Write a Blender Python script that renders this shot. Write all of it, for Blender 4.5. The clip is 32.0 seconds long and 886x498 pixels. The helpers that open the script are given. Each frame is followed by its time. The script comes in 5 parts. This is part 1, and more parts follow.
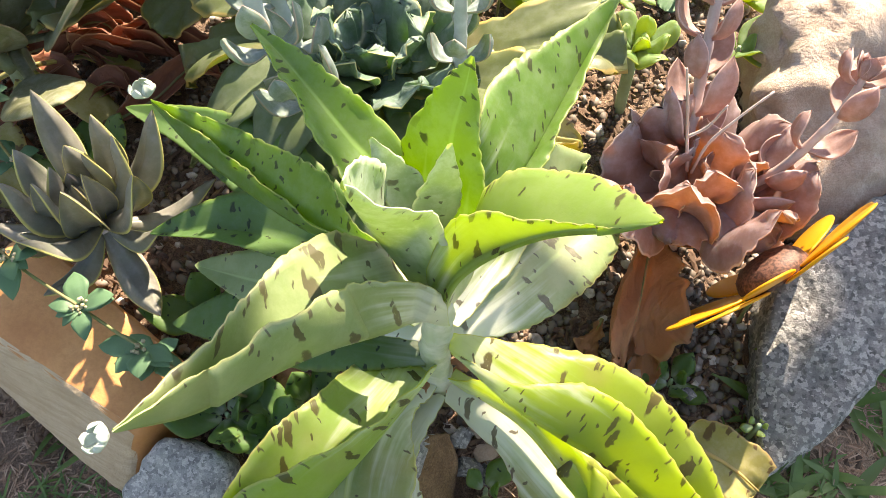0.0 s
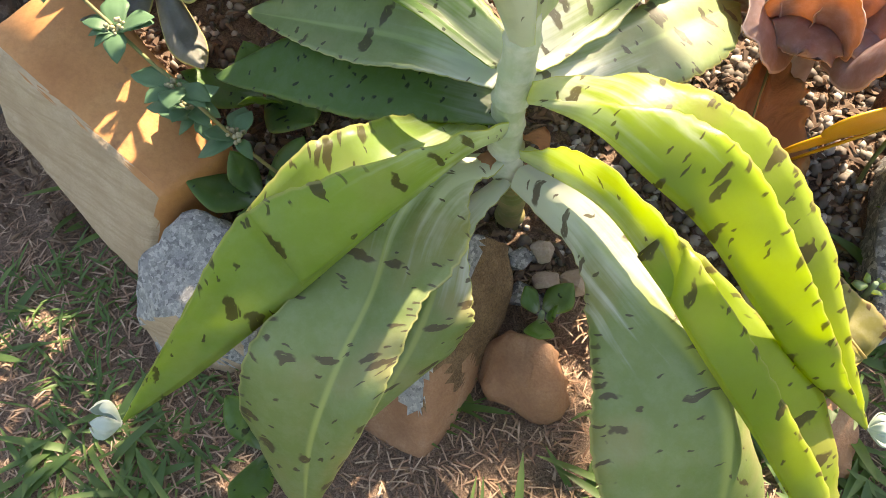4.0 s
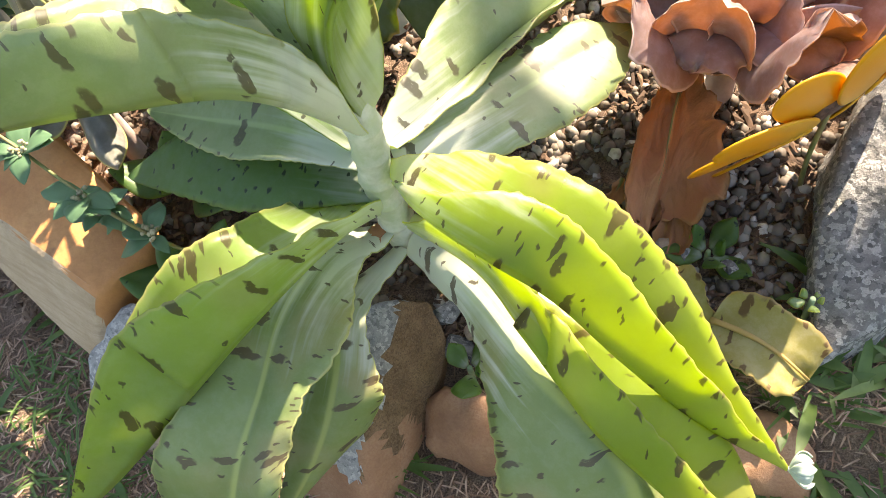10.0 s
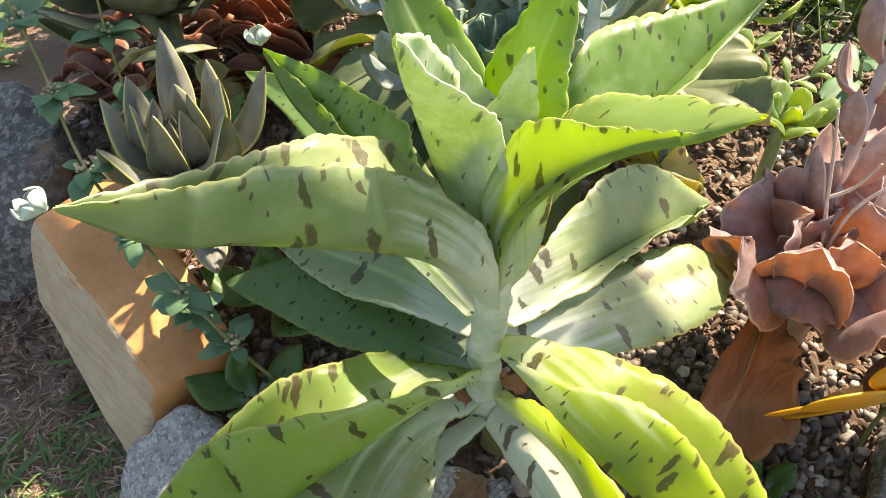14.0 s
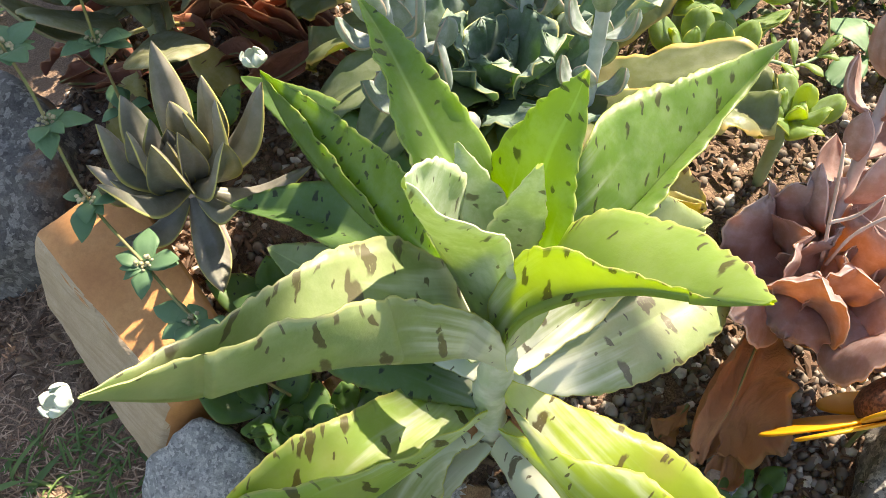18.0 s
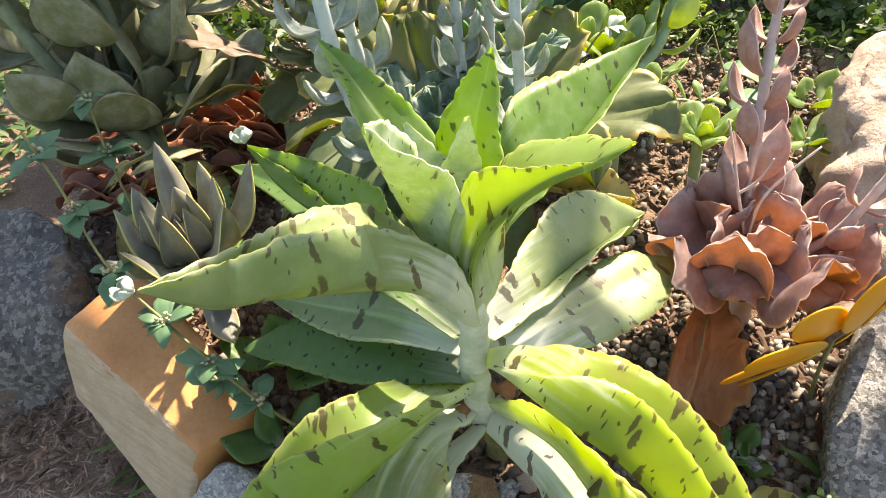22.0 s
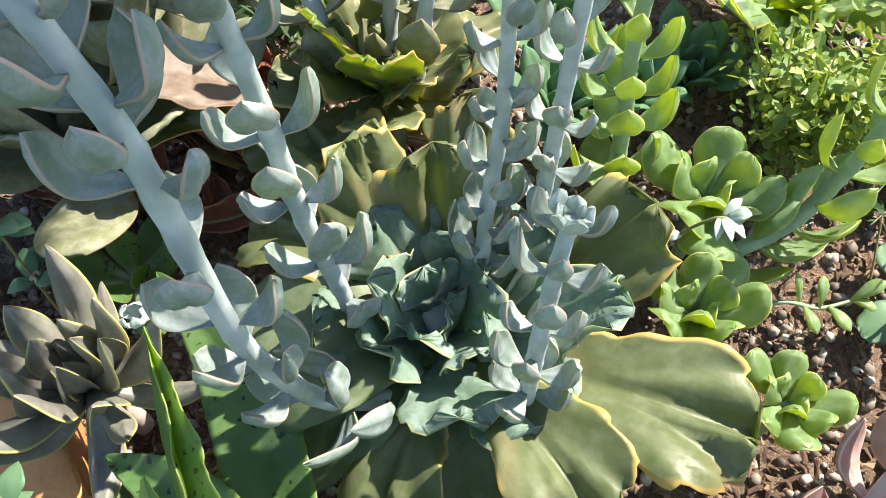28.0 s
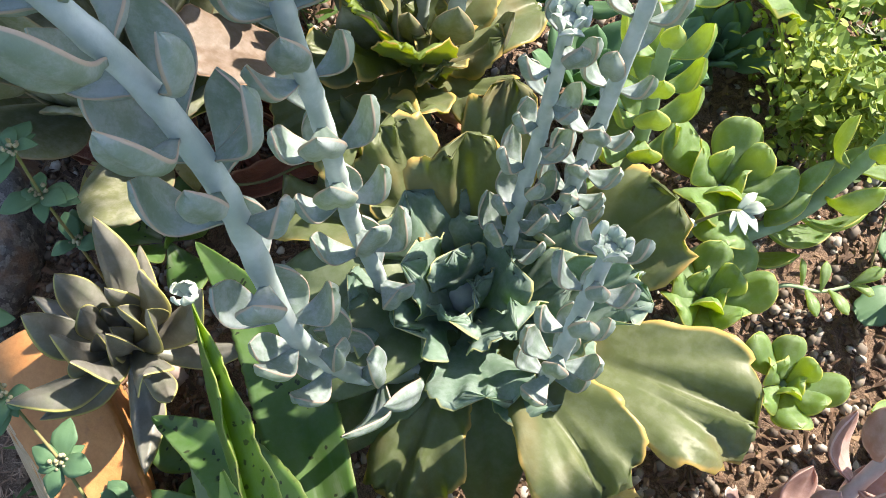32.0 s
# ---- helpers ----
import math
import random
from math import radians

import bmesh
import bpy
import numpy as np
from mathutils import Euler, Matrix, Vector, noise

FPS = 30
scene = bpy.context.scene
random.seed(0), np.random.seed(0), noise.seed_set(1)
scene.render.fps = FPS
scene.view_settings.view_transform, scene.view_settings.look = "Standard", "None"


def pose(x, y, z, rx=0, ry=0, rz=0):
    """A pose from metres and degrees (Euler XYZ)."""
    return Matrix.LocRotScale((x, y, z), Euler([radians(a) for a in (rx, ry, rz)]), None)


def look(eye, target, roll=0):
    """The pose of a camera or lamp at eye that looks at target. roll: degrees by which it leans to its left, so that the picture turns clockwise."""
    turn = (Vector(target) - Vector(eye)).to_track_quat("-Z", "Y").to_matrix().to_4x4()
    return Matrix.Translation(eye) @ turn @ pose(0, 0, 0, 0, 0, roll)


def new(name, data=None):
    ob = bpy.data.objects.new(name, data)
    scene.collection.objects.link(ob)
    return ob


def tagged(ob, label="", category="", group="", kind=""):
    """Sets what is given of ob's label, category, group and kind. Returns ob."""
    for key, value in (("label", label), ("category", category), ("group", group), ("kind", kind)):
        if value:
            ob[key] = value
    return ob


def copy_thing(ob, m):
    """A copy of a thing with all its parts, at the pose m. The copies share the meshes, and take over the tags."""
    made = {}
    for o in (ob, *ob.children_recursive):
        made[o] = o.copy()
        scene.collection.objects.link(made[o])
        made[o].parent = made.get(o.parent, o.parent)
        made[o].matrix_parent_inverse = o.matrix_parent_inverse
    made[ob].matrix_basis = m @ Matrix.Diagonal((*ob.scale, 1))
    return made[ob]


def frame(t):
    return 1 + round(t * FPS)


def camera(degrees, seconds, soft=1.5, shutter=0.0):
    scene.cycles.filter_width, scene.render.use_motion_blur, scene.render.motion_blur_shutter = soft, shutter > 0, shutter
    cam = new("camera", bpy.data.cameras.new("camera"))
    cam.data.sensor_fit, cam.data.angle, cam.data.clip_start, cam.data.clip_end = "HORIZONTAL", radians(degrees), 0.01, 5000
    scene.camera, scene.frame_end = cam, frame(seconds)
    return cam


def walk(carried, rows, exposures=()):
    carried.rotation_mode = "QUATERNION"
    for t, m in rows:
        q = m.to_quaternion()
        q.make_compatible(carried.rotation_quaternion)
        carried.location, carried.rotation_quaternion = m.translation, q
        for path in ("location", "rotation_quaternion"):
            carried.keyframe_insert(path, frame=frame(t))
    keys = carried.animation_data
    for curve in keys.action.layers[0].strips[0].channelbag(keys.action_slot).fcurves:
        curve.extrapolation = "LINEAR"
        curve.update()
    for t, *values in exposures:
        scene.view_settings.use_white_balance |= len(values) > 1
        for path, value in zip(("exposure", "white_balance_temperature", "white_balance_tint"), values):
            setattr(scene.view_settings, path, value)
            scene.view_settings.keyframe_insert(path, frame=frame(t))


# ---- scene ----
cam = camera(59.1, 32.0, soft=0.8)
PATH = [
    (0, (0.039, 0.124, 0.893), (0.005, 1.25, -0.76), -0.9),
    (0.5, (0.051, 0.113, 0.878), (-0.036, 1.221, -0.785), -4.8),
    (1, (0.06, 0.102, 0.87), (-0.047, 1.186, -0.808), -6.0),
    (1.5, (0.077, 0.089, 0.864), (-0.066, 1.16, -0.819), -6.9),
    (2, (0.096, 0.07, 0.856), (-0.065, 1.137, -0.829), -4.9),
    (2.5, (0.096, 0.059, 0.831), (-0.078, 1.123, -0.853), -3.8),
    (3, (0.073, 0.041, 0.794), (-0.099, 1.118, -0.883), -2.2),
    (3.5, (0.054, 0.016, 0.738), (-0.103, 1.109, -0.929), -0.8),
    (5.5, (0.014, 0.046, 0.659), (-0.336, 1.139, -0.979), -0.4),
    (6, (0.089, 0.049, 0.659), (-0.295, 1.103, -0.996), -9.0),
    (6.5, (0.157, 0.041, 0.647), (-0.235, 1.117, -0.993), -15.9),
    (7, (0.211, 0.027, 0.635), (-0.165, 1.127, -0.992), -17.8),
    (7.5, (0.242, 0.03, 0.629), (-0.116, 1.134, -1.0), -18.6),
    (8, (0.266, 0.028, 0.603), (-0.08, 1.132, -1.028), -20.5),
    (8.5, (0.28, 0.028, 0.585), (-0.063, 1.115, -1.059), -23.1),
    (9, (0.281, 0.035, 0.595), (-0.06, 1.102, -1.061), -24.3),
    (9.5, (0.243, 0.061, 0.663), (-0.117, 1.112, -1.0), -21.3),
    (10, (0.182, 0.1, 0.721), (-0.205, 1.14, -0.943), -16.5),
    (10.5, (0.138, 0.116, 0.749), (-0.261, 1.158, -0.91), -14.4),
    (11, (0.107, 0.141, 0.77), (-0.289, 1.186, -0.888), -10.7),
    (11.5, (0.092, 0.153, 0.78), (-0.305, 1.213, -0.869), -8.3),
    (12, (0.08, 0.156, 0.789), (-0.319, 1.224, -0.855), -7.0),
    (12.5, (0.068, 0.16, 0.806), (-0.326, 1.251, -0.823), -3.2),
    (13, (0.061, 0.153, 0.804), (-0.34, 1.371, -0.731), -0.8),
    (13.5, (0.076, 0.12, 0.785), (-0.328, 1.421, -0.68), 0.0),
    (14, (0.093, 0.08, 0.756), (-0.301, 1.425, -0.671), 0.4),
    (14.5, (0.105, 0.059, 0.74), (-0.277, 1.421, -0.675), 0.4),
    (15, (0.12, 0.061, 0.764), (-0.252, 1.419, -0.656), 0.2),
    (15.5, (0.122, 0.072, 0.8), (-0.244, 1.423, -0.627), 0.2),
    (17.5, (0.076, 0.143, 0.826), (-0.262, 1.361, -0.724), -1.3),
    (18, (0.062, 0.159, 0.837), (-0.265, 1.315, -0.761), -0.0),
    (18.5, (0.053, 0.184, 0.839), (-0.244, 1.229, -0.841), 0.6),
    (19, (0.051, 0.206, 0.842), (-0.237, 1.227, -0.853), 1.1),
    (19.5, (0.051, 0.2, 0.829), (-0.247, 1.292, -0.82), -0.6),
    (20, (0.075, 0.118, 0.774), (-0.254, 1.425, -0.703), -5.7),
    (20.5, (0.098, 0.048, 0.793), (-0.245, 1.356, -0.68), -7.2),
    (21, (0.114, -0.003, 0.817), (-0.253, 1.351, -0.608), -8.4),
    (21.5, (0.128, -0.021, 0.825), (-0.246, 1.417, -0.514), -7.9),
    (22, (0.12, -0.012, 0.828), (-0.245, 1.44, -0.499), -7.4),
    (22.5, (0.098, 0.043, 0.858), (-0.241, 1.372, -0.597), -5.9),
    (23, (0.1, 0.122, 0.897), (-0.231, 1.403, -0.603), -4.0),
    (23.5, (0.154, 0.208, 0.928), (-0.173, 1.468, -0.591), 6.6),
    (24, (0.164, 0.248, 0.933), (-0.254, 1.437, -0.62), 5.1),
    (24.5, (0.169, 0.276, 0.938), (-0.281, 1.424, -0.637), 4.0),
    (25, (0.159, 0.307, 0.934), (-0.308, 1.426, -0.657), 3.3),
    (25.5, (0.125, 0.344, 0.936), (-0.322, 1.443, -0.675), 3.8),
    (26, (0.09, 0.395, 0.938), (-0.338, 1.483, -0.684), 4.2),
    (26.5, (0.075, 0.424, 0.934), (-0.322, 1.511, -0.697), 4.6),
    (28.5, (0.064, 0.543, 0.927), (-0.366, 1.405, -0.825), -0.1),
    (29, (0.053, 0.559, 0.924), (-0.379, 1.39, -0.843), -0.1),
    (29.5, (0.042, 0.579, 0.919), (-0.397, 1.382, -0.86), 0.7),
    (30, (0.019, 0.614, 0.93), (-0.415, 1.378, -0.867), 2.6),
    (30.5, (0.006, 0.619, 0.941), (-0.389, 1.296, -0.899), 4.4),
    (31, (0.016, 0.576, 0.958), (-0.365, 1.263, -0.881), 3.5),
    (31.5, (0.018, 0.544, 0.978), (-0.342, 1.275, -0.848), 2.0),
    (32, (0.025, 0.531, 0.985), (-0.303, 1.298, -0.833), 4.3),
]
walk(cam, [(t, look(eye, target, roll)) for t, eye, target, roll in PATH], exposures=[(0, 1.88, 8100, 13), (3, 1.92, 8500, 14), (7, 2.0, 8800, 10), (9, 2.18, 8800, 14), (10, 2.05, 8200, 13), (13, 1.70, 8100, 12), (19, 1.72, 8200, 12), (22, 1.83, 8200, 13), (24, 1.66, 7500, 12), (26, 1.56, 7000, 9), (29, 1.46, 6900, 10), (30, 1.37, 7000, 11), (31, 1.48, 7100, 11), (32, 1.5, 7100, 11)])

# ---- light ----
SUN_ELEV, SUN_AZ = 48.0, 28.0      # azimuth in degrees, clockwise from +y (the far side)
world = bpy.data.worlds.new("sky")
scene.world = world
world.use_nodes = True
wn = world.node_tree
sky = wn.nodes.new("ShaderNodeTexSky")
sky.sky_type = 'NISHITA'
sky.sun_disc = False
sky.sun_elevation = radians(SUN_ELEV)
sky.sun_rotation = radians(SUN_AZ)
wn.nodes["Background"].inputs["Strength"].default_value = 0.112
wn.links.new(sky.outputs[0], wn.nodes["Background"].inputs["Color"])
sun_data = bpy.data.lights.new("sun", 'SUN')
sun_data.energy = 5.0
sun_data.angle = radians(0.6)
sun_data.color = (1.0, 0.93, 0.82)
sun = new("sun", sun_data)
_az, _el = radians(SUN_AZ), radians(SUN_ELEV)
sun_way = Vector((math.sin(_az) * math.cos(_el), math.cos(_az) * math.cos(_el), math.sin(_el)))
sun.matrix_world = look(tuple(sun_way * 8), (0, 0, 0))

# ---- materials ----
class Net:
    """A small builder for node materials."""
    def __init__(self, name):
        self.mat = bpy.data.materials.new(name)
        self.mat.use_nodes = True
        self.t = self.mat.node_tree
        self.bsdf = self.t.nodes["Principled BSDF"]
        self.out = self.t.nodes["Material Output"]

    def n(self, kind, **props):
        node = self.t.nodes.new("ShaderNode" + kind)
        if "data_type" in props:
            node.data_type = props["data_type"]
        if "blend_type" in props:
            node.blend_type = props["blend_type"]
        if "operation" in props:
            node.operation = props["operation"]
        if "uv_map" in props:
            node.uv_map = props["uv_map"]
        if "voronoi_dimensions" in props:
            node.voronoi_dimensions = props["voronoi_dimensions"]
        return node

    def link(self, a, b):
        self.t.links.new(a, b)

    def put(self, sock, value):
        if hasattr(value, "is_output"):
            self.link(value, sock)
        else:
            sock.default_value = (*value, 1.0) if isinstance(value, tuple) and len(value) == 3 and sock.type == 'RGBA' else value

    def coords(self, kind="Object"):
        return self.n("TexCoord").outputs[kind]

    def noise(self, vec, scale, detail=4.0, rough=0.6, distort=0.0):
        node = self.n("TexNoise")
        self.link(vec, node.inputs["Vector"])
        node.inputs["Scale"].default_value = scale
        node.inputs["Detail"].default_value = detail
        node.inputs["Roughness"].default_value = rough
        node.inputs["Distortion"].default_value = distort
        return node.outputs["Fac"]

    def stretch(self, vec, sx, sy, sz):
        node = self.n("Mapping")
        self.link(vec, node.inputs["Vector"])
        node.inputs["Scale"].default_value = (sx, sy, sz)
        return node.outputs["Vector"]

    def ramp(self, fac, *stops):
        node = self.n("ValToRGB")
        self.put(node.inputs["Fac"], fac)
        el = node.color_ramp.elements
        while len(el) < len(stops):
            el.new(0.5)
        for e, (pos, col) in zip(el, stops):
            e.position = pos
            e.color = (*col, 1) if len(col) == 3 else col
        return node.outputs["Color"]

    def step(self, fac, lo, hi, a=0.0, b=1.0):
        node = self.n("MapRange")
        node.interpolation_type = 'SMOOTHSTEP'
        self.put(node.inputs["Value"], fac)
        for key, value in (("From Min", lo), ("From Max", hi), ("To Min", a), ("To Max", b)):
            node.inputs[key].default_value = value
        return node.outputs["Result"]

    def mix(self, fac, a, b, mode='MIX'):
        node = self.n("Mix", data_type='RGBA', blend_type=mode)
        self.put(node.inputs[0], fac)
        self.put(node.inputs[6], a if hasattr(a, "is_output") else (*a, 1))
        self.put(node.inputs[7], b if hasattr(b, "is_output") else (*b, 1))
        return node.outputs[2]

    def math(self, op, a, b=0.0):
        node = self.n("Math", operation=op)
        self.put(node.inputs[0], a)
        self.put(node.inputs[1], b)
        return node.outputs[0]

    def bump(self, height, strength, distance):
        node = self.n("Bump")
        self.link(height, node.inputs["Height"])
        node.inputs["Strength"].default_value = strength
        node.inputs["Distance"].default_value = distance
        self.link(node.outputs[0], self.bsdf.inputs["Normal"])
        return node.outputs[0]

    def finish(self, color, rough=0.6, translucent=None, amount=0.0):
        self.put(self.bsdf.inputs["Base Color"], color)
        self.put(self.bsdf.inputs["Roughness"], rough)
        if translucent is not None:
            tr = self.n("BsdfTranslucent")
            self.put(tr.inputs["Color"], translucent)
            mx = self.n("MixShader")
            self.put(mx.inputs[0], amount)
            self.link(self.bsdf.outputs[0], mx.inputs[1])
            self.link(tr.outputs[0], mx.inputs[2])
            self.link(mx.outputs[0], self.out.inputs["Surface"])
        return self.mat


def leaf_material(name, base, dark, edge, glow, amount=0.35, rough=0.5, spots=None, bloom=None, edge_at=0.9, rib=None, veins=0.3, tip=None, powder_and_sun=None, mauve=None, dots=False, wrinkle=0.0, gloss=0.35):
    """Leaf skin. UV: u across from -1 to 1 (stored 0..1), v along in 0..1; a second map holds metres."""
    k = Net(name)
    uv = k.n("UVMap", uv_map="span").outputs[0]
    met = k.n("UVMap", uv_map="metres").outputs[0]
    sep = k.n("SeparateXYZ")
    k.link(uv, sep.inputs[0])
    u = k.math('ABSOLUTE', k.math('SUBTRACT', k.math('MULTIPLY', sep.outputs[0], 2.0), 1.0))
    v = sep.outputs[1]
    obj = k.coords("Object")
    big = k.noise(obj, 22.0, 3.0)
    fine = k.noise(k.stretch(met, 260, 60, 1), 1.0, 4.0)
    col = k.mix(k.step(big, 0.35, 0.7), dark, base)
    col = k.mix(k.math('MULTIPLY', k.step(fine, 0.4, 0.7), veins), col, dark)
    mottle = k.noise(obj, 130.0, 5.0, 0.7)
    col = k.mix(k.step(mottle, 0.46, 0.66, 0.0, 0.4), col, dark)
    grain = k.noise(obj, 650.0, 3.0, 0.7)
    col = k.mix(k.step(grain, 0.30, 0.75, 0.0, 0.35), col, dark)
    if mauve:
        col = k.mix(k.step(k.noise(obj, 13.0, 2.0), 0.50, 0.68, 0.0, 0.55), col, mauve)
    info = k.n("ObjectInfo")
    col = k.mix(k.math('MULTIPLY', info.outputs["Random"], 0.30), col, dark)
    if bloom:
        dust = k.step(k.noise(obj, 60.0, 5.0, 0.7), 0.38, 0.68)
        col = k.mix(k.math('MULTIPLY', dust, bloom[1]), col, bloom[0])
    if rib:
        col = k.mix(k.step(k.math('ADD', u, k.math('MULTIPLY', v, 0.05)), 0.115, 0.05, 0.0, 0.75), col, rib)
    if powder_and_sun:
        # Wax powder on the base; its streaks also paint in white sunlit bands.
        sun_streak = k.math('MULTIPLY', k.math('SUBTRACT', k.noise(k.stretch(met, 95, 5, 1), 1.0, 3.0), 0.5), 0.75)
        reach = k.math('ADD', k.math('ADD', v, k.math('MULTIPLY', big, 0.3)), sun_streak)
        col = k.mix(k.step(reach, powder_and_sun[1] + 0.32, powder_and_sun[1] + 0.02, 0.0, powder_and_sun[2]), col, powder_and_sun[0])
    if tip:
        col = k.mix(k.step(k.math('ADD', v, k.math('MULTIPLY', big, 0.25)), tip[1], tip[1] + 0.22), col, tip[0])
    trans = k.mix(k.step(big, 0.3, 0.75), glow, tuple(c * 0.8 for c in glow))
    if spots:
        warp = k.n("TexNoise")
        k.link(met, warp.inputs["Vector"])
        warp.inputs["Scale"].default_value = 90.0
        moved = k.n("VectorMath", operation='MULTIPLY_ADD')
        k.link(warp.outputs["Color"], moved.inputs[0])
        moved.inputs[1].default_value = (0.014, 0.014, 0)
        k.link(met, moved.inputs[2])
        mask = None
        for sx, sy, cut, off in (((44, 70, 0.20, 0.0), (80, 120, 0.20, 3.7)) if dots else ((30, 76, 0.36, 0.0), (66, 140, 0.20, 3.7))):
            mp = k.n("Mapping")
            k.link(moved.outputs[0], mp.inputs["Vector"])
            mp.inputs["Scale"].default_value = (sx, sy, 1)
            mp.inputs["Location"].default_value = (off, off * 2, 0)
            mp.inputs["Rotation"].default_value = (0, 0, 0.35)
            vor = k.n("TexVoronoi", voronoi_dimensions='2D')
            k.link(mp.outputs[0], vor.inputs["Vector"])
            vor.inputs["Scale"].default_value = 1.0
            sepc = k.n("SeparateColor")
            k.link(vor.outputs["Color"], sepc.inputs[0])
            size = k.math('MULTIPLY', k.step(sepc.outputs[0], 0.60, 1.0), cut)
            near = k.step(k.math('SUBTRACT', vor.outputs["Distance"], size), 0.05, -0.06)
            has = k.math('GREATER_THAN', sepc.outputs[0], 0.81 if sx < 40 else 0.80 if dots else 0.90)
            m = k.math('MULTIPLY', near, has)
            mask = m if mask is None else k.math('MAXIMUM', mask, m)
        sepm = k.n("SeparateXYZ")
        k.link(met, sepm.inputs[0])
        beat = k.math('FRACT', k.math('ADD', k.math('MULTIPLY', sepm.outputs[1], 52.0), k.math('MULTIPLY', k.noise(met, 30.0, 2.0), 1.6)))
        dash = k.math('MULTIPLY', k.step(k.math('ABSOLUTE', k.math('SUBTRACT', beat, 0.5)), 0.11, 0.06), k.step(k.math('ADD', u, k.math('MULTIPLY', k.noise(met, 80.0, 2.0), 0.2)), 0.94, 0.98))
        dash = k.math('MULTIPLY', dash, k.step(v, 0.25, 0.5))
        dash = k.math('MULTIPLY', dash, k.step(k.noise(met, 38.0, 2.0), 0.47, 0.52, 0.0, 0.35 if dots else 1.0))
        mask = k.math('MAXIMUM', mask, dash)
        ragged = k.step(k.noise(k.stretch(met, 130, 420, 1), 1.0, 4.0, 0.7), 0.28, 0.40)
        mask = k.math('MULTIPLY', mask, ragged)
        col = k.mix(k.math('MULTIPLY', mask, 0.88), col, spots)
        trans = k.mix(k.math('MULTIPLY', mask, 0.75), trans, spots)
    if edge:
        rim = k.step(u, edge_at, 0.99)
        col = k.mix(rim, col, edge)
    height = k.math('ADD', k.noise(obj, 420.0, 4.0), k.math('MULTIPLY', mottle, 1.6))
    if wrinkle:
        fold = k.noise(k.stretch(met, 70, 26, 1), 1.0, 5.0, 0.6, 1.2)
        # Crease shade put into the colour: troughs of the bump noise are darkened.
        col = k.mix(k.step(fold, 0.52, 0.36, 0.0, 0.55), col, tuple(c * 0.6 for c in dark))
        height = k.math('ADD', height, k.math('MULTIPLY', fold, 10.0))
    k.bump(height, 0.25 + 0.6 * wrinkle, 0.0006)
    k.bsdf.inputs["Specular IOR Level"].default_value = gloss
    return k.finish(col, rough, trans, amount)


M = {}
WAX = (0.70, 0.72, 0.65)
M["spotted"] = leaf_material("spotted_leaf", (0.24, 0.34, 0.10), (0.16, 0.25, 0.065), (0.42, 0.40, 0.16), (0.72, 0.90, 0.03), 0.46, 0.36, spots=(0.075, 0.055, 0.025), bloom=((0.35, 0.43, 0.20), 0.28), edge_at=0.965, rib=(0.34, 0.46, 0.18), powder_and_sun=(WAX, 0.16, 0.75), mauve=(0.30, 0.29, 0.14))
M["spotted_old"] = leaf_material("spotted_old_leaf", (0.28, 0.37, 0.045), (0.19, 0.265, 0.035), (0.40, 0.36, 0.12), (0.80, 0.94, 0.03), 0.50, 0.36, spots=(0.085, 0.055, 0.025), bloom=((0.32, 0.38, 0.13), 0.2), edge_at=0.965, rib=(0.36, 0.44, 0.12), powder_and_sun=(WAX, 0.16, 0.7), mauve=(0.34, 0.27, 0.10), tip=((0.34, 0.33, 0.12), 0.92))
M["spotted_pale"] = leaf_material("spotted_pale_leaf", (0.24, 0.315, 0.145), (0.17, 0.235, 0.10), (0.42, 0.42, 0.18), (0.60, 0.80, 0.08), 0.25, 0.42, spots=(0.075, 0.06, 0.03), bloom=((0.37, 0.44, 0.24), 0.35), edge_at=0.965, rib=(0.36, 0.46, 0.20), powder_and_sun=(WAX, 0.22, 0.8), mauve=(0.33, 0.33, 0.19), gloss=0.75)
# Copy of the spotted skin for shaded leaves, the shade put into its colour.
M["spotted_shaded"] = leaf_material("spotted_shaded_leaf", (0.215, 0.285, 0.105), (0.15, 0.21, 0.07), (0.40, 0.40, 0.16), (0.60, 0.80, 0.05), 0.24, 0.46, spots=(0.085, 0.055, 0.03), bloom=((0.31, 0.37, 0.21), 0.35), edge_at=0.965, rib=(0.42, 0.47, 0.15), powder_and_sun=(WAX, 0.24, 0.85), mauve=(0.36, 0.28, 0.15), gloss=0.6)
M["spotted_green"] = leaf_material("spotted_green_leaf", (0.12, 0.225, 0.05), (0.08, 0.16, 0.035), (0.34, 0.38, 0.14), (0.60, 0.86, 0.03), 0.42, 0.38, spots=(0.05, 0.05, 0.02), bloom=((0.30, 0.38, 0.22), 0.35), edge_at=0.965, rib=(0.24, 0.38, 0.12), powder_and_sun=(WAX, 0.1, 0.5), dots=True)
M["spotted_young"] = leaf_material("spotted_young_leaf", (0.34, 0.43, 0.32), (0.26, 0.36, 0.24), (0.55, 0.58, 0.45), (0.70, 0.88, 0.15), 0.32, 0.55, spots=(0.12, 0.12, 0.08), bloom=((0.58, 0.64, 0.57), 0.75), powder_and_sun=(WAX, 0.3, 0.5), dots=True)
M["spotted_dark"] = leaf_material("spotted_dark_leaf", (0.11, 0.20, 0.06), (0.06, 0.13, 0.04), (0.14, 0.19, 0.06), (0.45, 0.75, 0.04), 0.34, 0.42, spots=(0.03, 0.03, 0.015), bloom=((0.22, 0.30, 0.19), 0.25), powder_and_sun=(WAX, 0.1, 0.5), dots=True)
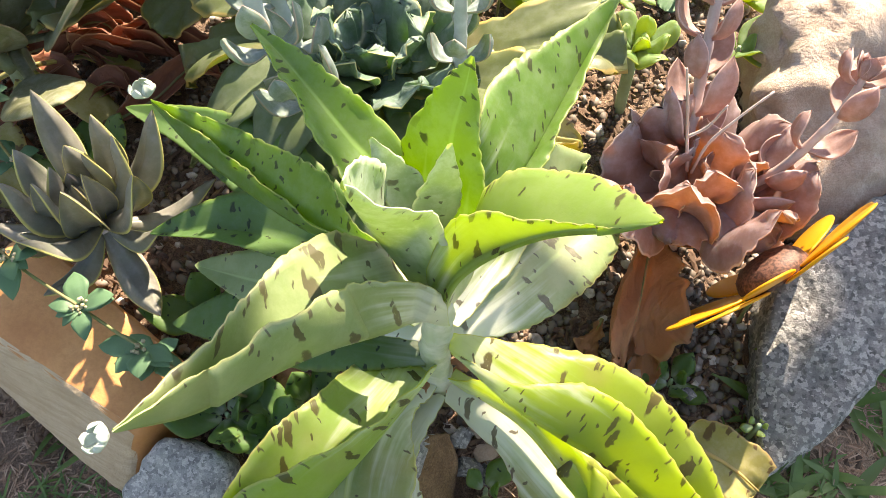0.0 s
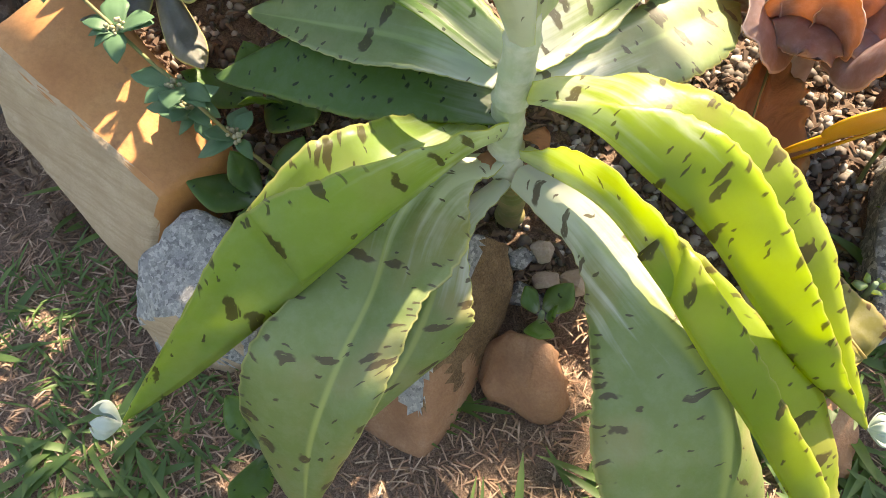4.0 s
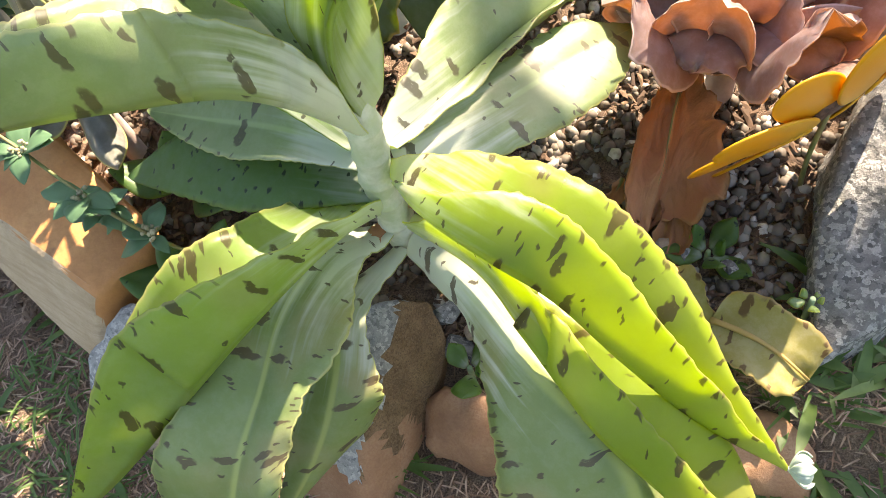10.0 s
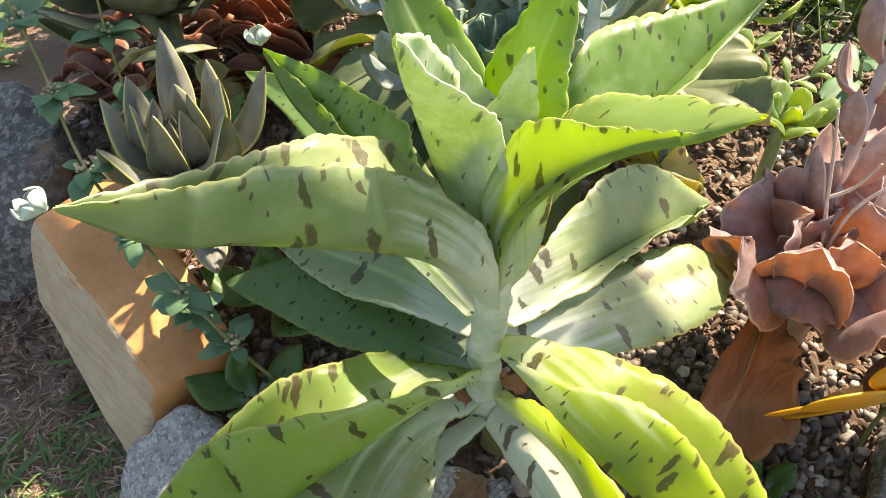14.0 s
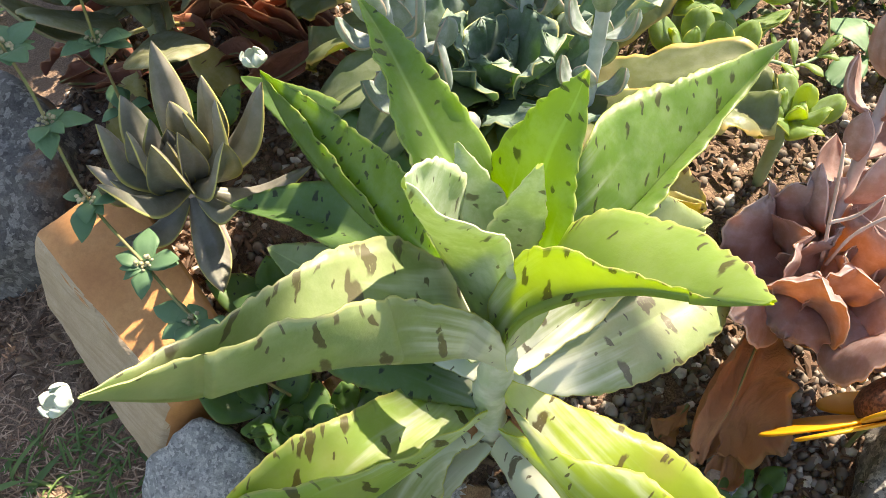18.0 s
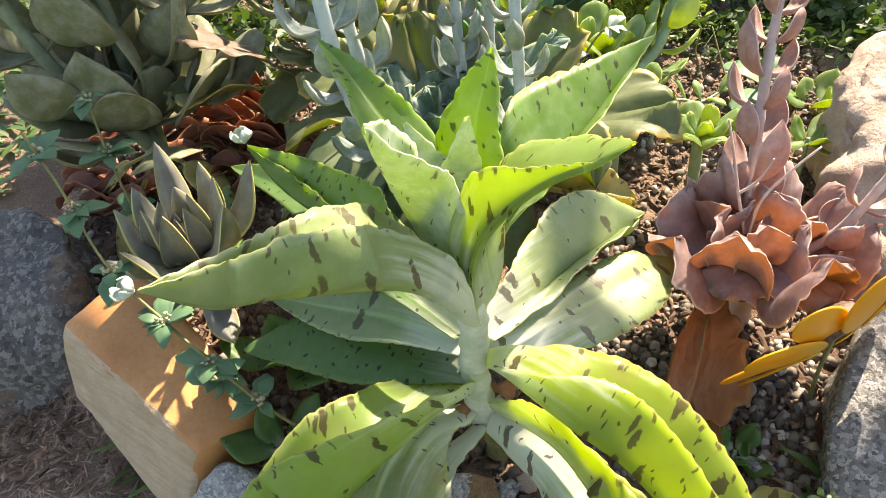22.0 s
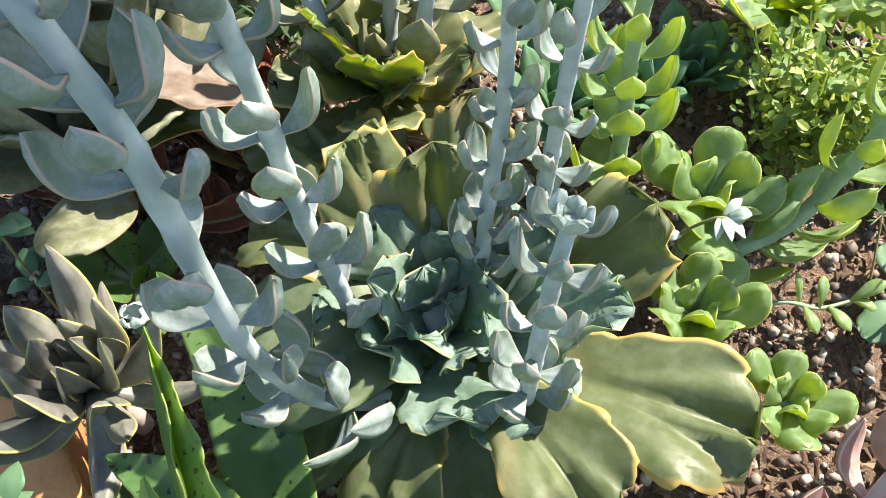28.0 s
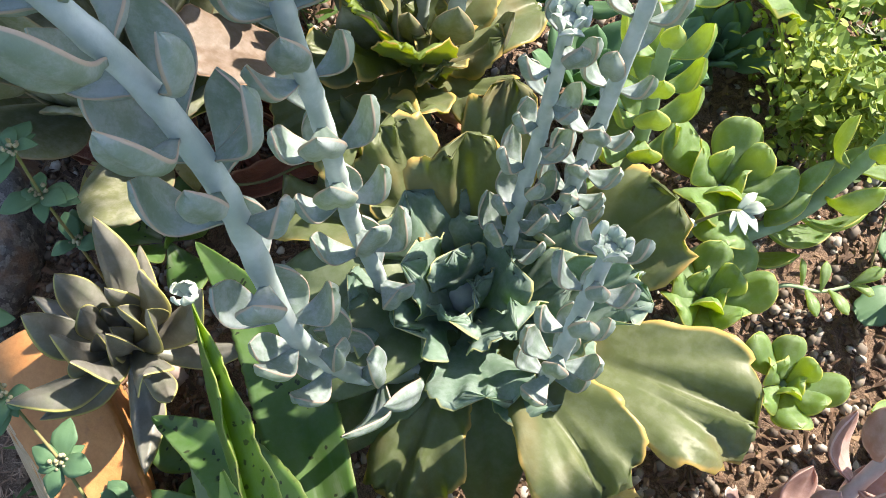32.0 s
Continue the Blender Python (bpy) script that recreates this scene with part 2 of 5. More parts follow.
M["yellowing"] = leaf_material("yellowing_leaf", (0.36, 0.31, 0.09), (0.25, 0.23, 0.07), (0.52, 0.36, 0.16), (0.85, 0.75, 0.12), 0.3, 0.5, spots=(0.12, 0.06, 0.03), bloom=((0.50, 0.46, 0.28), 0.5), edge_at=0.93)
M["blue"] = leaf_material("blue_green_leaf", (0.19, 0.27, 0.22), (0.11, 0.18, 0.14), (0.50, 0.48, 0.24), (0.45, 0.75, 0.08), 0.26, 0.5, bloom=((0.33, 0.41, 0.40), 0.6), edge_at=0.965, rib=(0.22, 0.30, 0.24))
M["blue_wavy"] = leaf_material("wavy_green_leaf", (0.145, 0.18, 0.085), (0.095, 0.12, 0.055), (0.56, 0.38, 0.13), (0.58, 0.70, 0.05), 0.32, 0.42, bloom=((0.28, 0.31, 0.21), 0.35), edge_at=0.90, mauve=(0.27, 0.21, 0.12))
M["mauve_wavy"] = leaf_material("mauve_green_leaf", (0.22, 0.16, 0.12), (0.15, 0.11, 0.085), (0.48, 0.30, 0.20), (0.50, 0.45, 0.06), 0.22, 0.5, bloom=((0.33, 0.27, 0.24), 0.5), edge_at=0.965)
M["bright_wavy"] = leaf_material("orange_edged_leaf", (0.18, 0.26, 0.06), (0.12, 0.18, 0.05), (0.62, 0.32, 0.14), (0.75, 0.85, 0.04), 0.42, 0.45, bloom=((0.30, 0.36, 0.20), 0.35), edge_at=0.95)
M["stalk_leaf"] = leaf_material("pale_blue_leaf", (0.23, 0.30, 0.27), (0.16, 0.22, 0.20), (0.46, 0.36, 0.32), (0.6, 0.75, 0.3), 0.22, 0.5, bloom=((0.44, 0.49, 0.55), 0.65), edge_at=0.95)
M["strap"] = leaf_material("green_strap_leaf", (0.15, 0.19, 0.10), (0.09, 0.13, 0.06), None, (0.4, 0.55, 0.08), 0.2, 0.45, bloom=((0.24, 0.28, 0.20), 0.4))
M["lime"] = leaf_material("lime_green_leaf", (0.18, 0.29, 0.12), (0.12, 0.21, 0.09), (0.55, 0.52, 0.18), (0.80, 0.95, 0.04), 0.40, 0.42, bloom=((0.42, 0.52, 0.36), 0.5), edge_at=0.95)
M["olive"] = leaf_material("olive_leaf", (0.21, 0.23, 0.13), (0.15, 0.165, 0.09), (0.28, 0.22, 0.14), (0.5, 0.55, 0.05), 0.18, 0.5, bloom=((0.38, 0.38, 0.32), 0.55), edge_at=0.975)
M["grey"] = leaf_material("grey_green_leaf", (0.19, 0.215, 0.17), (0.155, 0.15, 0.14), (0.56, 0.52, 0.20), (0.75, 0.75, 0.1), 0.14, 0.42, bloom=((0.31, 0.30, 0.29), 0.5), edge_at=0.93, tip=((0.25, 0.23, 0.23), 1.0))
M["copper"] = leaf_material("copper_leaf", (0.33, 0.245, 0.235), (0.23, 0.165, 0.165), (0.62, 0.50, 0.46), (1.0, 0.52, 0.14), 0.30, 0.42, bloom=((0.47, 0.39, 0.41), 0.65), edge_at=0.97)
M["pink_leaf"] = leaf_material("pinkish_leaf", (0.40, 0.25, 0.22), (0.30, 0.19, 0.17), (0.62, 0.46, 0.42), (0.85, 0.35, 0.12), 0.22, 0.5, bloom=((0.54, 0.40, 0.39), 0.65), edge_at=0.95)
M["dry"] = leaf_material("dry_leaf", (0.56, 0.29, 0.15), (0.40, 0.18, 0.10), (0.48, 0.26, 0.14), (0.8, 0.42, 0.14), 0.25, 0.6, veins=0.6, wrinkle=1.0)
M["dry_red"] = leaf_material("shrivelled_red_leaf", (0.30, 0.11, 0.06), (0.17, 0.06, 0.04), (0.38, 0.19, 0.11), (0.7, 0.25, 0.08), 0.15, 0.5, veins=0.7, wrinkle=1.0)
M["white_bud"] = leaf_material("white_plantlet", (0.62, 0.68, 0.64), (0.46, 0.56, 0.50), (0.7, 0.72, 0.7), (0.5, 0.6, 0.4), 0.25, 0.6)
M["weed"] = leaf_material("weed_leaf", (0.16, 0.29, 0.17), (0.10, 0.20, 0.11), None, (0.25, 0.45, 0.08), 0.3, 0.5)
M["petal"] = leaf_material("yellow_petal", (0.80, 0.42, 0.03), (0.72, 0.32, 0.02), None, (0.85, 0.5, 0.04), 0.15, 0.35, veins=0.15)


def stalk_material(name, base, dark):
    k = Net(name)
    obj = k.coords()
    col = k.mix(k.step(k.noise(obj, 40.0, 5.0), 0.35, 0.7), dark, base)
    k.bump(k.noise(obj, 300.0, 3.0), 0.3, 0.0008)
    return k.finish(col, 0.6)


M["stem"] = stalk_material("pale_waxy_stem", (0.58, 0.60, 0.52), (0.36, 0.42, 0.28))
M["blue_stem"] = stalk_material("pale_blue_stem", (0.47, 0.54, 0.55), (0.33, 0.41, 0.40))
M["lime_stem"] = stalk_material("green_stem", (0.32, 0.44, 0.28), (0.24, 0.34, 0.18))
M["pink_stem"] = stalk_material("pinkish_stem", (0.56, 0.46, 0.44), (0.42, 0.32, 0.30))
M["seed"] = stalk_material("pale_seed_head", (0.46, 0.42, 0.28), (0.26, 0.24, 0.13))
M["weed_stem"] = stalk_material("weed_stem", (0.28, 0.22, 0.10), (0.16, 0.18, 0.06))
M["olive_stem"] = stalk_material("olive_stem", (0.22, 0.26, 0.18), (0.14, 0.18, 0.10))


def stone_material(name, cols, scale=30.0, speck=None, rough=0.8, relief=0.5, warm=None, bands=None):
    k = Net(name)
    obj = k.coords()
    a = k.noise(obj, scale, 8.0, 0.65)
    col = k.ramp(a, (0.25, cols[0]), (0.5, cols[1]), (0.75, cols[2]))
    if speck:
        vor = k.n("TexVoronoi")
        warp = k.n("TexNoise")
        k.link(obj, warp.inputs["Vector"])
        warp.inputs["Scale"].default_value = speck[1] * 1.3
        warp.inputs["Detail"].default_value = 3.0
        moved = k.n("VectorMath", operation='MULTIPLY_ADD')
        k.link(warp.outputs["Color"], moved.inputs[0])
        moved.inputs[1].default_value = (1.6 / speck[1],) * 3
        k.link(obj, moved.inputs[2])
        k.link(moved.outputs[0], vor.inputs["Vector"])
        vor.inputs["Scale"].default_value = speck[1]
        sepc = k.n("SeparateColor")
        k.link(vor.outputs["Color"], sepc.inputs[0])
        col = k.mix(k.step(sepc.outputs[0], 0.55, 0.75, 0.0, 0.75), col, speck[0])
        col = k.mix(k.step(sepc.outputs[1], 0.70, 0.85, 0.0, 0.6), col, speck[2])
    if warm:
        col = k.mix(k.step(k.noise(obj, warm[1], 4.0), warm[2], warm[2] + 0.12), col, warm[0])
    if bands:
        col = k.mix(k.step(k.noise(k.stretch(obj, 14, 14, 150), 1.0, 5.0), 0.42, 0.66, 0.0, 0.5), col, bands)
    col = k.mix(k.step(k.noise(obj, scale * 18, 3.0, 0.7), 0.35, 0.7, 0.0, 0.4), col, cols[0])
    h = k.math('ADD', k.noise(obj, scale * 6, 6.0, 0.7), k.math('MULTIPLY', a, 2.0))
    k.bump(h, relief, 0.004)
    return k.finish(col, rough)


M["sandstone"] = stone_material("orange_sandstone", ((0.40, 0.16, 0.055), (0.55, 0.25, 0.09), (0.64, 0.34, 0.14)), 9.0, rough=0.55, relief=0.25, warm=((0.30, 0.14, 0.07), 24.0, 0.60))
M["sandstone_face"] = stone_material("pale_sandstone_face", ((0.47, 0.33, 0.21), (0.60, 0.45, 0.31), (0.70, 0.56, 0.41)), 25.0, relief=1.0, bands=(0.42, 0.27, 0.16))
M["granite"] = stone_material("grey_granite", ((0.11, 0.11, 0.115), (0.24, 0.24, 0.24), (0.42, 0.41, 0.40)), 60.0, speck=((0.58, 0.57, 0.56), 240.0, (0.045, 0.045, 0.05)), relief=0.9)
M["dark_stone"] = stone_material("dark_rough_stone", ((0.055, 0.05, 0.048), (0.13, 0.12, 0.115), (0.25, 0.23, 0.21)), 26.0, speck=((0.32, 0.30, 0.28), 150.0, (0.04, 0.036, 0.036)), relief=1.0, warm=((0.22, 0.13, 0.08), 9.0, 0.52))
M["brown_stone"] = stone_material("brown_fibrous_stone", ((0.10, 0.056, 0.028), (0.25, 0.145, 0.07), (0.43, 0.28, 0.15)), 34.0, speck=((0.30, 0.19, 0.105), 800.0, (0.11, 0.06, 0.03)), relief=1.0, warm=((0.42, 0.24, 0.13), 7.0, 0.55))
M["rust_stone"] = stone_material("rusty_brown_stone", ((0.24, 0.11, 0.06), (0.38, 0.20, 0.11), (0.46, 0.28, 0.18)), 20.0)
M["pale_stone"] = stone_material("pale_pinkish_stone", ((0.30, 0.20, 0.15), (0.46, 0.36, 0.29), (0.62, 0.54, 0.47)), 22.0, relief=0.9)
M["pale_granite"] = stone_material("pale_grey_granite", ((0.22, 0.22, 0.22), (0.40, 0.40, 0.40), (0.56, 0.55, 0.53)), 45.0, speck=((0.66, 0.65, 0.63), 300.0, (0.12, 0.12, 0.13)), relief=0.9)
k = Net("gravel")
rnd = k.n("NewGeometry").outputs["Random Per Island"]
col = k.ramp(rnd, (0.0, (0.07, 0.055, 0.048)), (0.45, (0.16, 0.135, 0.115)), (0.8, (0.29, 0.255, 0.23)), (1.0, (0.55, 0.52, 0.48)))
col = k.mix(k.step(k.noise(k.coords(), 160.0, 4.0), 0.4, 0.7, 0.0, 0.45), col, (0.20, 0.15, 0.11))
M["pebble"] = k.finish(col, 0.7)

k = Net("garden_ground")
obj = k.coords()
big = k.noise(obj, 5.0, 4.0)
fib = k.noise(k.stretch(obj, 1, 1, 1), 120.0, 8.0, 0.75, 1.5)
col = k.ramp(fib, (0.25, (0.12, 0.075, 0.052)), (0.5, (0.33, 0.215, 0.155)), (0.72, (0.54, 0.40, 0.30)))
col = k.mix(k.step(big, 0.42, 0.62, 0.0, 0.5), col, (0.22, 0.145, 0.105))
grit = k.noise(obj, 620.0, 4.0, 0.8)
col = k.mix(k.step(grit, 0.42, 0.66, 0.0, 0.75), col, (0.06, 0.038, 0.026))
col = k.mix(k.step(grit, 0.46, 0.30, 0.0, 0.55), col, (0.58, 0.44, 0.33))
away = k.n("VectorMath", operation='LENGTH')
k.link(obj, away.inputs[0])
col = k.mix(k.math('MULTIPLY', k.step(away.outputs["Value"], 1.5, 2.6), k.step(big, 0.30, 0.55, 0.45, 0.95)), col, (0.10, 0.135, 0.045))
k.bump(fib, 0.9, 0.012)
M["soil"] = k.finish(col, 0.95)


def tint_material(name, stops, rough=0.6, glow=None, amount=0.3):
    k = Net(name)
    r = k.n("NewGeometry").outputs["Random Per Island"]
    col = k.ramp(r, *stops)
    col = k.mix(k.step(k.noise(k.coords(), 90.0, 3.0), 0.35, 0.7, 0.0, 0.5), col, stops[0][1])
    return k.finish(col, rough, glow, amount)


M["grass"] = tint_material("grass", ((0.0, (0.05, 0.10, 0.03)), (0.5, (0.09, 0.17, 0.05)), (1.0, (0.14, 0.22, 0.06))), 0.5, (0.22, 0.40, 0.06), 0.3)
M["straw"] = tint_material("dry_straw", ((0.0, (0.22, 0.12, 0.075)), (0.5, (0.42, 0.27, 0.185)), (1.0, (0.60, 0.45, 0.33))), 0.8)
M["mulch"] = tint_material("bark_mulch", ((0.0, (0.05, 0.028, 0.018)), (0.6, (0.12, 0.07, 0.045)), (1.0, (0.26, 0.17, 0.11))), 0.85)
M["shrub"] = tint_material("small_shrub_leaves", ((0.0, (0.10, 0.18, 0.03)), (0.5, (0.16, 0.25, 0.05)), (1.0, (0.36, 0.40, 0.10))), 0.5, (0.4, 0.5, 0.05), 0.25)
# Very dark green: the shade these leaves stand in is part of the colour.
M["shaded_shrub"] = tint_material("shaded_dark_leaves", ((0.0, (0.02, 0.045, 0.015)), (0.5, (0.035, 0.08, 0.02)), (1.0, (0.07, 0.13, 0.03))), 0.5, (0.1, 0.2, 0.02), 0.2)
k = Net("brown_woven_disc")
k.bump(k.noise(k.coords(), 500.0, 2.0), 0.5, 0.001)
M["disc"] = k.finish(k.mix(k.step(k.noise(k.coords(), 300.0), 0.4, 0.6), (0.05, 0.02, 0.015), (0.15, 0.07, 0.05)), 0.6)
k = Net("tree_bark")
k.bump(k.noise(k.stretch(k.coords(), 8, 8, 2), 6.0, 6.0), 0.8, 0.02)
M["bark"] = k.finish(k.mix(k.step(k.noise(k.coords(), 14.0, 6.0), 0.4, 0.65), (0.10, 0.075, 0.055), (0.20, 0.16, 0.12)), 0.9)

# ---- builders ----
def part(name, bm, material, parent=None, label=""):
    """Links a bmesh as one mesh object under a thing or a part."""
    me = bpy.data.meshes.new(name)
    bm.normal_update()
    bm.to_mesh(me)
    bm.free()
    for p in me.polygons:
        p.use_smooth = True
    if material:
        me.materials.append(material)
    ob = new(name, me)
    if parent:
        ob.parent = parent
        ob.matrix_parent_inverse = parent.matrix_world.inverted()
    if label:
        tagged(ob, label)
    return ob


def thing(name, at, label, category, group="", kind=""):
    """An Empty at the foot of a thing, that carries its parts."""
    ob = new(name)
    ob.empty_display_size = 0.02
    ob.matrix_world = Matrix.Translation(at)
    bpy.context.view_layer.update()
    return tagged(ob, label, category, group, kind)


def spline(pts, n):
    """n + 1 points on a smooth curve through pts."""
    p = [Vector(q) for q in pts]
    p = [p[0] * 2 - p[1]] + p + [p[-1] * 2 - p[-2]]
    out = []
    for i in range(n + 1):
        s = i / n * (len(p) - 3)
        j = min(int(s), len(p) - 4)
        t = s - j
        a, b, c, d = p[j:j + 4]
        out.append(0.5 * (2 * b + (c - a) * t + (2 * a - 5 * b + 4 * c - d) * t * t + (3 * b - a - 3 * c + d) * t ** 3))
    return out


def profile(kind, v):
    """Half width of a leaf along its length, 0..1."""
    if kind == "lance":
        return (0.40 + 0.60 * math.sin(math.pi * min(1, v * 1.25) / 2) ** 1.2) * (1 - max(0, v - 0.45) / 0.55) ** 0.75 if v < 1 else 0.0
    if kind == "oval":
        return (1 - abs(2 * v - 1) ** 5) ** 0.5 * (0.85 + 0.15 * v)
    if kind == "spoon":
        return max(0.0, (0.16 + 0.84 * max(0.0, math.sin(math.pi * v ** 1.45)) ** 0.8)) * (1 - v ** 14)
    if kind == "round":
        return max(0.0, (0.22 + 0.78 * math.sin(math.pi / 2 * min(1, v * 1.5)) ** 1.5)) * (1 - max(0, v - 0.55) ** 2 / 0.2025) ** 0.5
    if kind == "pointed":
        return (0.30 + 0.70 * math.sin(math.pi / 2 * min(1, v * 1.7))) * (1 - max(0, v - 0.5) ** 1.6 / 0.5 ** 1.6) ** 0.9
    if kind == "paddle":
        return 0.14 + 0.86 * max(0.0, 1 - ((v - 0.68) / 0.33) ** 2) ** 0.6 if v > 0.37 else 0.16 - 0.02 * v / 0.37
    if kind == "fan":
        return (0.16 + 0.84 * min(1, v / 0.72) ** 1.25) * (1 - max(0, v - 0.72) ** 2 / 0.28 ** 2) ** 0.42
    return math.sin(math.pi * v) ** 0.7


def leaf_mesh(mid, left, right, kind="lance", n=44, m=10, thick=0.004, cup=0.0, teeth=0.0, tooth=0.016, wave=0.0, waves=4.0, seed=0, curl=0.0, ruffle=0.0):
    """A leaf through the points of its middle rib; left and right: its half-width vectors at the widest place."""
    rng = random.Random(seed)
    ph, ph2 = rng.uniform(0, 6.3), rng.uniform(0, 6.3)
    line = spline(mid, n)
    length = sum((line[i + 1] - line[i]).length for i in range(n))
    bm = bmesh.new()
    span = bm.loops.layers.uv.new("span")
    metres = bm.loops.layers.uv.new("metres")
    left, right = Vector(left), Vector(right)
    data, top, low = {}, [], []
    for i in range(n + 1):
        v = i / n
        tan = (line[min(n, i + 1)] - line[max(0, i - 1)]).normalized()
        w = profile(kind, v)
        lv, rv = left - tan * left.dot(tan), right - tan * right.dot(tan)
        up = (rv - lv).cross(tan)
        up = up.normalized() if up.length > 1e-9 else Vector((0, 0, 1))
        row_t, row_l = [], []
        for j in range(m + 1):
            u = 2 * j / m - 1
            vec = lv if u < 0 else rv
            a = abs(u)
            saw = 1.0
            if teeth and a > 0.7:
                run = v * length / tooth + (0.4 if u < 0 else 0)
                run += 0.55 * noise.noise(Vector((run * 0.45, seed * 1.3, u)))
                saw = 1 + teeth * (0.75 + 0.7 * noise.noise(Vector((run * 0.6, seed * 0.7, 3 + u)))) / max(0.01, vec.length) * (abs(math.sin(math.pi * run)) - 0.5) * (a - 0.7) / 0.3
            far = max(a, 1.25 * v - 0.25)
            rip = wave * (math.sin(v * waves * 6.283 + u * 5 + ph + (2.1 if u < 0 else 0)) + 0.6 * math.sin(v * waves * 13.7 + u * 9 + ph2)) * far ** 2.5 * min(1, v * 3)
            p = line[i] + vec * (a * w * saw) + up * (cup * vec.length * w * (a * a - a) + curl * vec.length * w * a * a + rip)
            if ruffle:
                e = min(1.0, max(a, (v - 0.55) / 0.45)) ** 4 * min(1, v * 2.5)
                ang = math.atan2(u * w, v - 0.42)
                s1 = noise.noise(Vector((ang * 2.6, seed * 1.71, 0.3))) * 1.6 + 0.9 * noise.noise(Vector((ang * 7.5, seed * 0.93, 5.1)))
                s2 = noise.noise(Vector((ang * 5.5, seed * 1.13, 9.7))) + 0.6 * noise.noise(Vector((ang * 14.0, seed * 0.77, 2.2)))
                out = p - line[int(n * 0.45)]
                if out.length > 1e-6:
                    e2 = min(1.0, max(0.0, a * 0.9, (v - 0.3) / 0.7)) ** 2 * min(1, v * 2)
                    fold = noise.noise(Vector((ang * 1.9, seed * 2.31, 7.7))) * 1.8
                    p = p + up * (ruffle * (s1 * e + fold * e2)) + out.normalized() * (ruffle * 0.9 * s2 * e)
            q = p - up * thick * (0.25 + 0.75 * (1 - a ** 4)) * (0.35 + 0.65 * min(1, w * 2))
            row_t.append(bm.verts.new(p))
            row_l.append(bm.verts.new(q))
            for vert in (row_t[-1], row_l[-1]):
                data[vert] = (j / m, v, (vec.length * w * u) + 5 + (seed % 97) * 0.37, v * length + (seed % 89) * 0.41)
        top.append(row_t)
        low.append(row_l)
    for i in range(n):
        for j in range(m):
            bm.faces.new((top[i][j], top[i + 1][j], top[i + 1][j + 1], top[i][j + 1]))
            bm.faces.new((low[i][j], low[i][j + 1], low[i + 1][j + 1], low[i + 1][j]))
        bm.faces.new((top[i][0], low[i][0], low[i + 1][0], top[i + 1][0]))
        bm.faces.new((top[i][m], top[i + 1][m], low[i + 1][m], low[i][m]))
    for j in range(m):
        bm.faces.new((top[0][j], top[0][j + 1], low[0][j + 1], low[0][j]))
        bm.faces.new((top[n][j], low[n][j], low[n][j + 1], top[n][j + 1]))
    bmesh.ops.recalc_face_normals(bm, faces=bm.faces)
    for f in bm.faces:
        for lp in f.loops:
            d = data[lp.vert]
            lp[span].uv = (d[0], d[1])
            lp[metres].uv = (d[2], d[3])
    return bm


def leaf(parent, mid, left, right, mat, name="leaf", label="", **kw):
    return part(name, leaf_mesh(mid, left, right, **kw), M[mat], parent, label)


def tube(pts, radii, sides=12, n=24, knots=0.0, step=0.03):
    """A round stem through pts; radii at the points, blended along."""
    line = spline(pts, n)
    bm = bmesh.new()
    rings = []
    run = 0.0
    for i, c in enumerate(line):
        tan = (line[min(n, i + 1)] - line[max(0, i - 1)]).normalized()
        side = tan.cross(Vector((0, 1, 0.13))).normalized()
        up = side.cross(tan)
        s = i / n * (len(radii) - 1)
        j = min(int(s), len(radii) - 2)
        r = radii[j] + (radii[j + 1] - radii[j]) * (s - j)
        run += (line[i] - line[i - 1]).length if i else 0
        r *= 1 + knots * max(0, math.cos(run / step * 6.283)) ** 6
        rings.append([bm.verts.new(c + (side * math.cos(a) + up * math.sin(a)) * r) for a in [6.2832 * q / sides for q in range(sides)]])
    for i in range(n):
        for q in range(sides):
            bm.faces.new((rings[i][q], rings[i][(q + 1) % sides], rings[i + 1][(q + 1) % sides], rings[i + 1][q]))
    bm.faces.new(rings[0][::-1])
    bm.faces.new(rings[-1])
    return bm


def rock(corners, seed=0, rough=0.008, round_off=0.018, cuts=4):
    """A stone: the hull of its corners, edges worn round, surface uneven."""
    bm = bmesh.new()
    for c in corners:
        bm.verts.new(c)
    res = bmesh.ops.convex_hull(bm, input=bm.verts)
    bmesh.ops.delete(bm, geom=[g for g in res["geom_interior"] if isinstance(g, bmesh.types.BMVert)], context='VERTS')
    bmesh.ops.dissolve_limit(bm, angle_limit=0.12, verts=bm.verts, edges=bm.edges)
    if round_off:
        bmesh.ops.bevel(bm, geom=list(bm.edges), offset=round_off, segments=3, profile=0.6, affect='EDGES', clamp_overlap=True)
    bmesh.ops.triangulate(bm, faces=bm.faces)
    for _ in range(cuts):
        long = [e for e in bm.edges if e.calc_length() > 0.016]
        if not long:
            break
        bmesh.ops.subdivide_edges(bm, edges=long, cuts=1)
        bmesh.ops.triangulate(bm, faces=bm.faces)
    bm.normal_update()
    off = Vector((seed * 3.1, seed * 1.7, seed * 0.9))
    moves = []
    for v in bm.verts:
        d = noise.fractal((v.co + off) * 14, 1.0, 2.0, 3) * rough + noise.fractal((v.co + off) * 70, 1.0, 2.0, 3) * rough * 0.25
        moves.append((v, v.normal * d))
    for v, d in moves:
        v.co += d
    return bm


def single(name, bm, mat, label, category, group="", kind=""):
    return tagged(part(name, bm, M[mat]), label, category, group, kind)

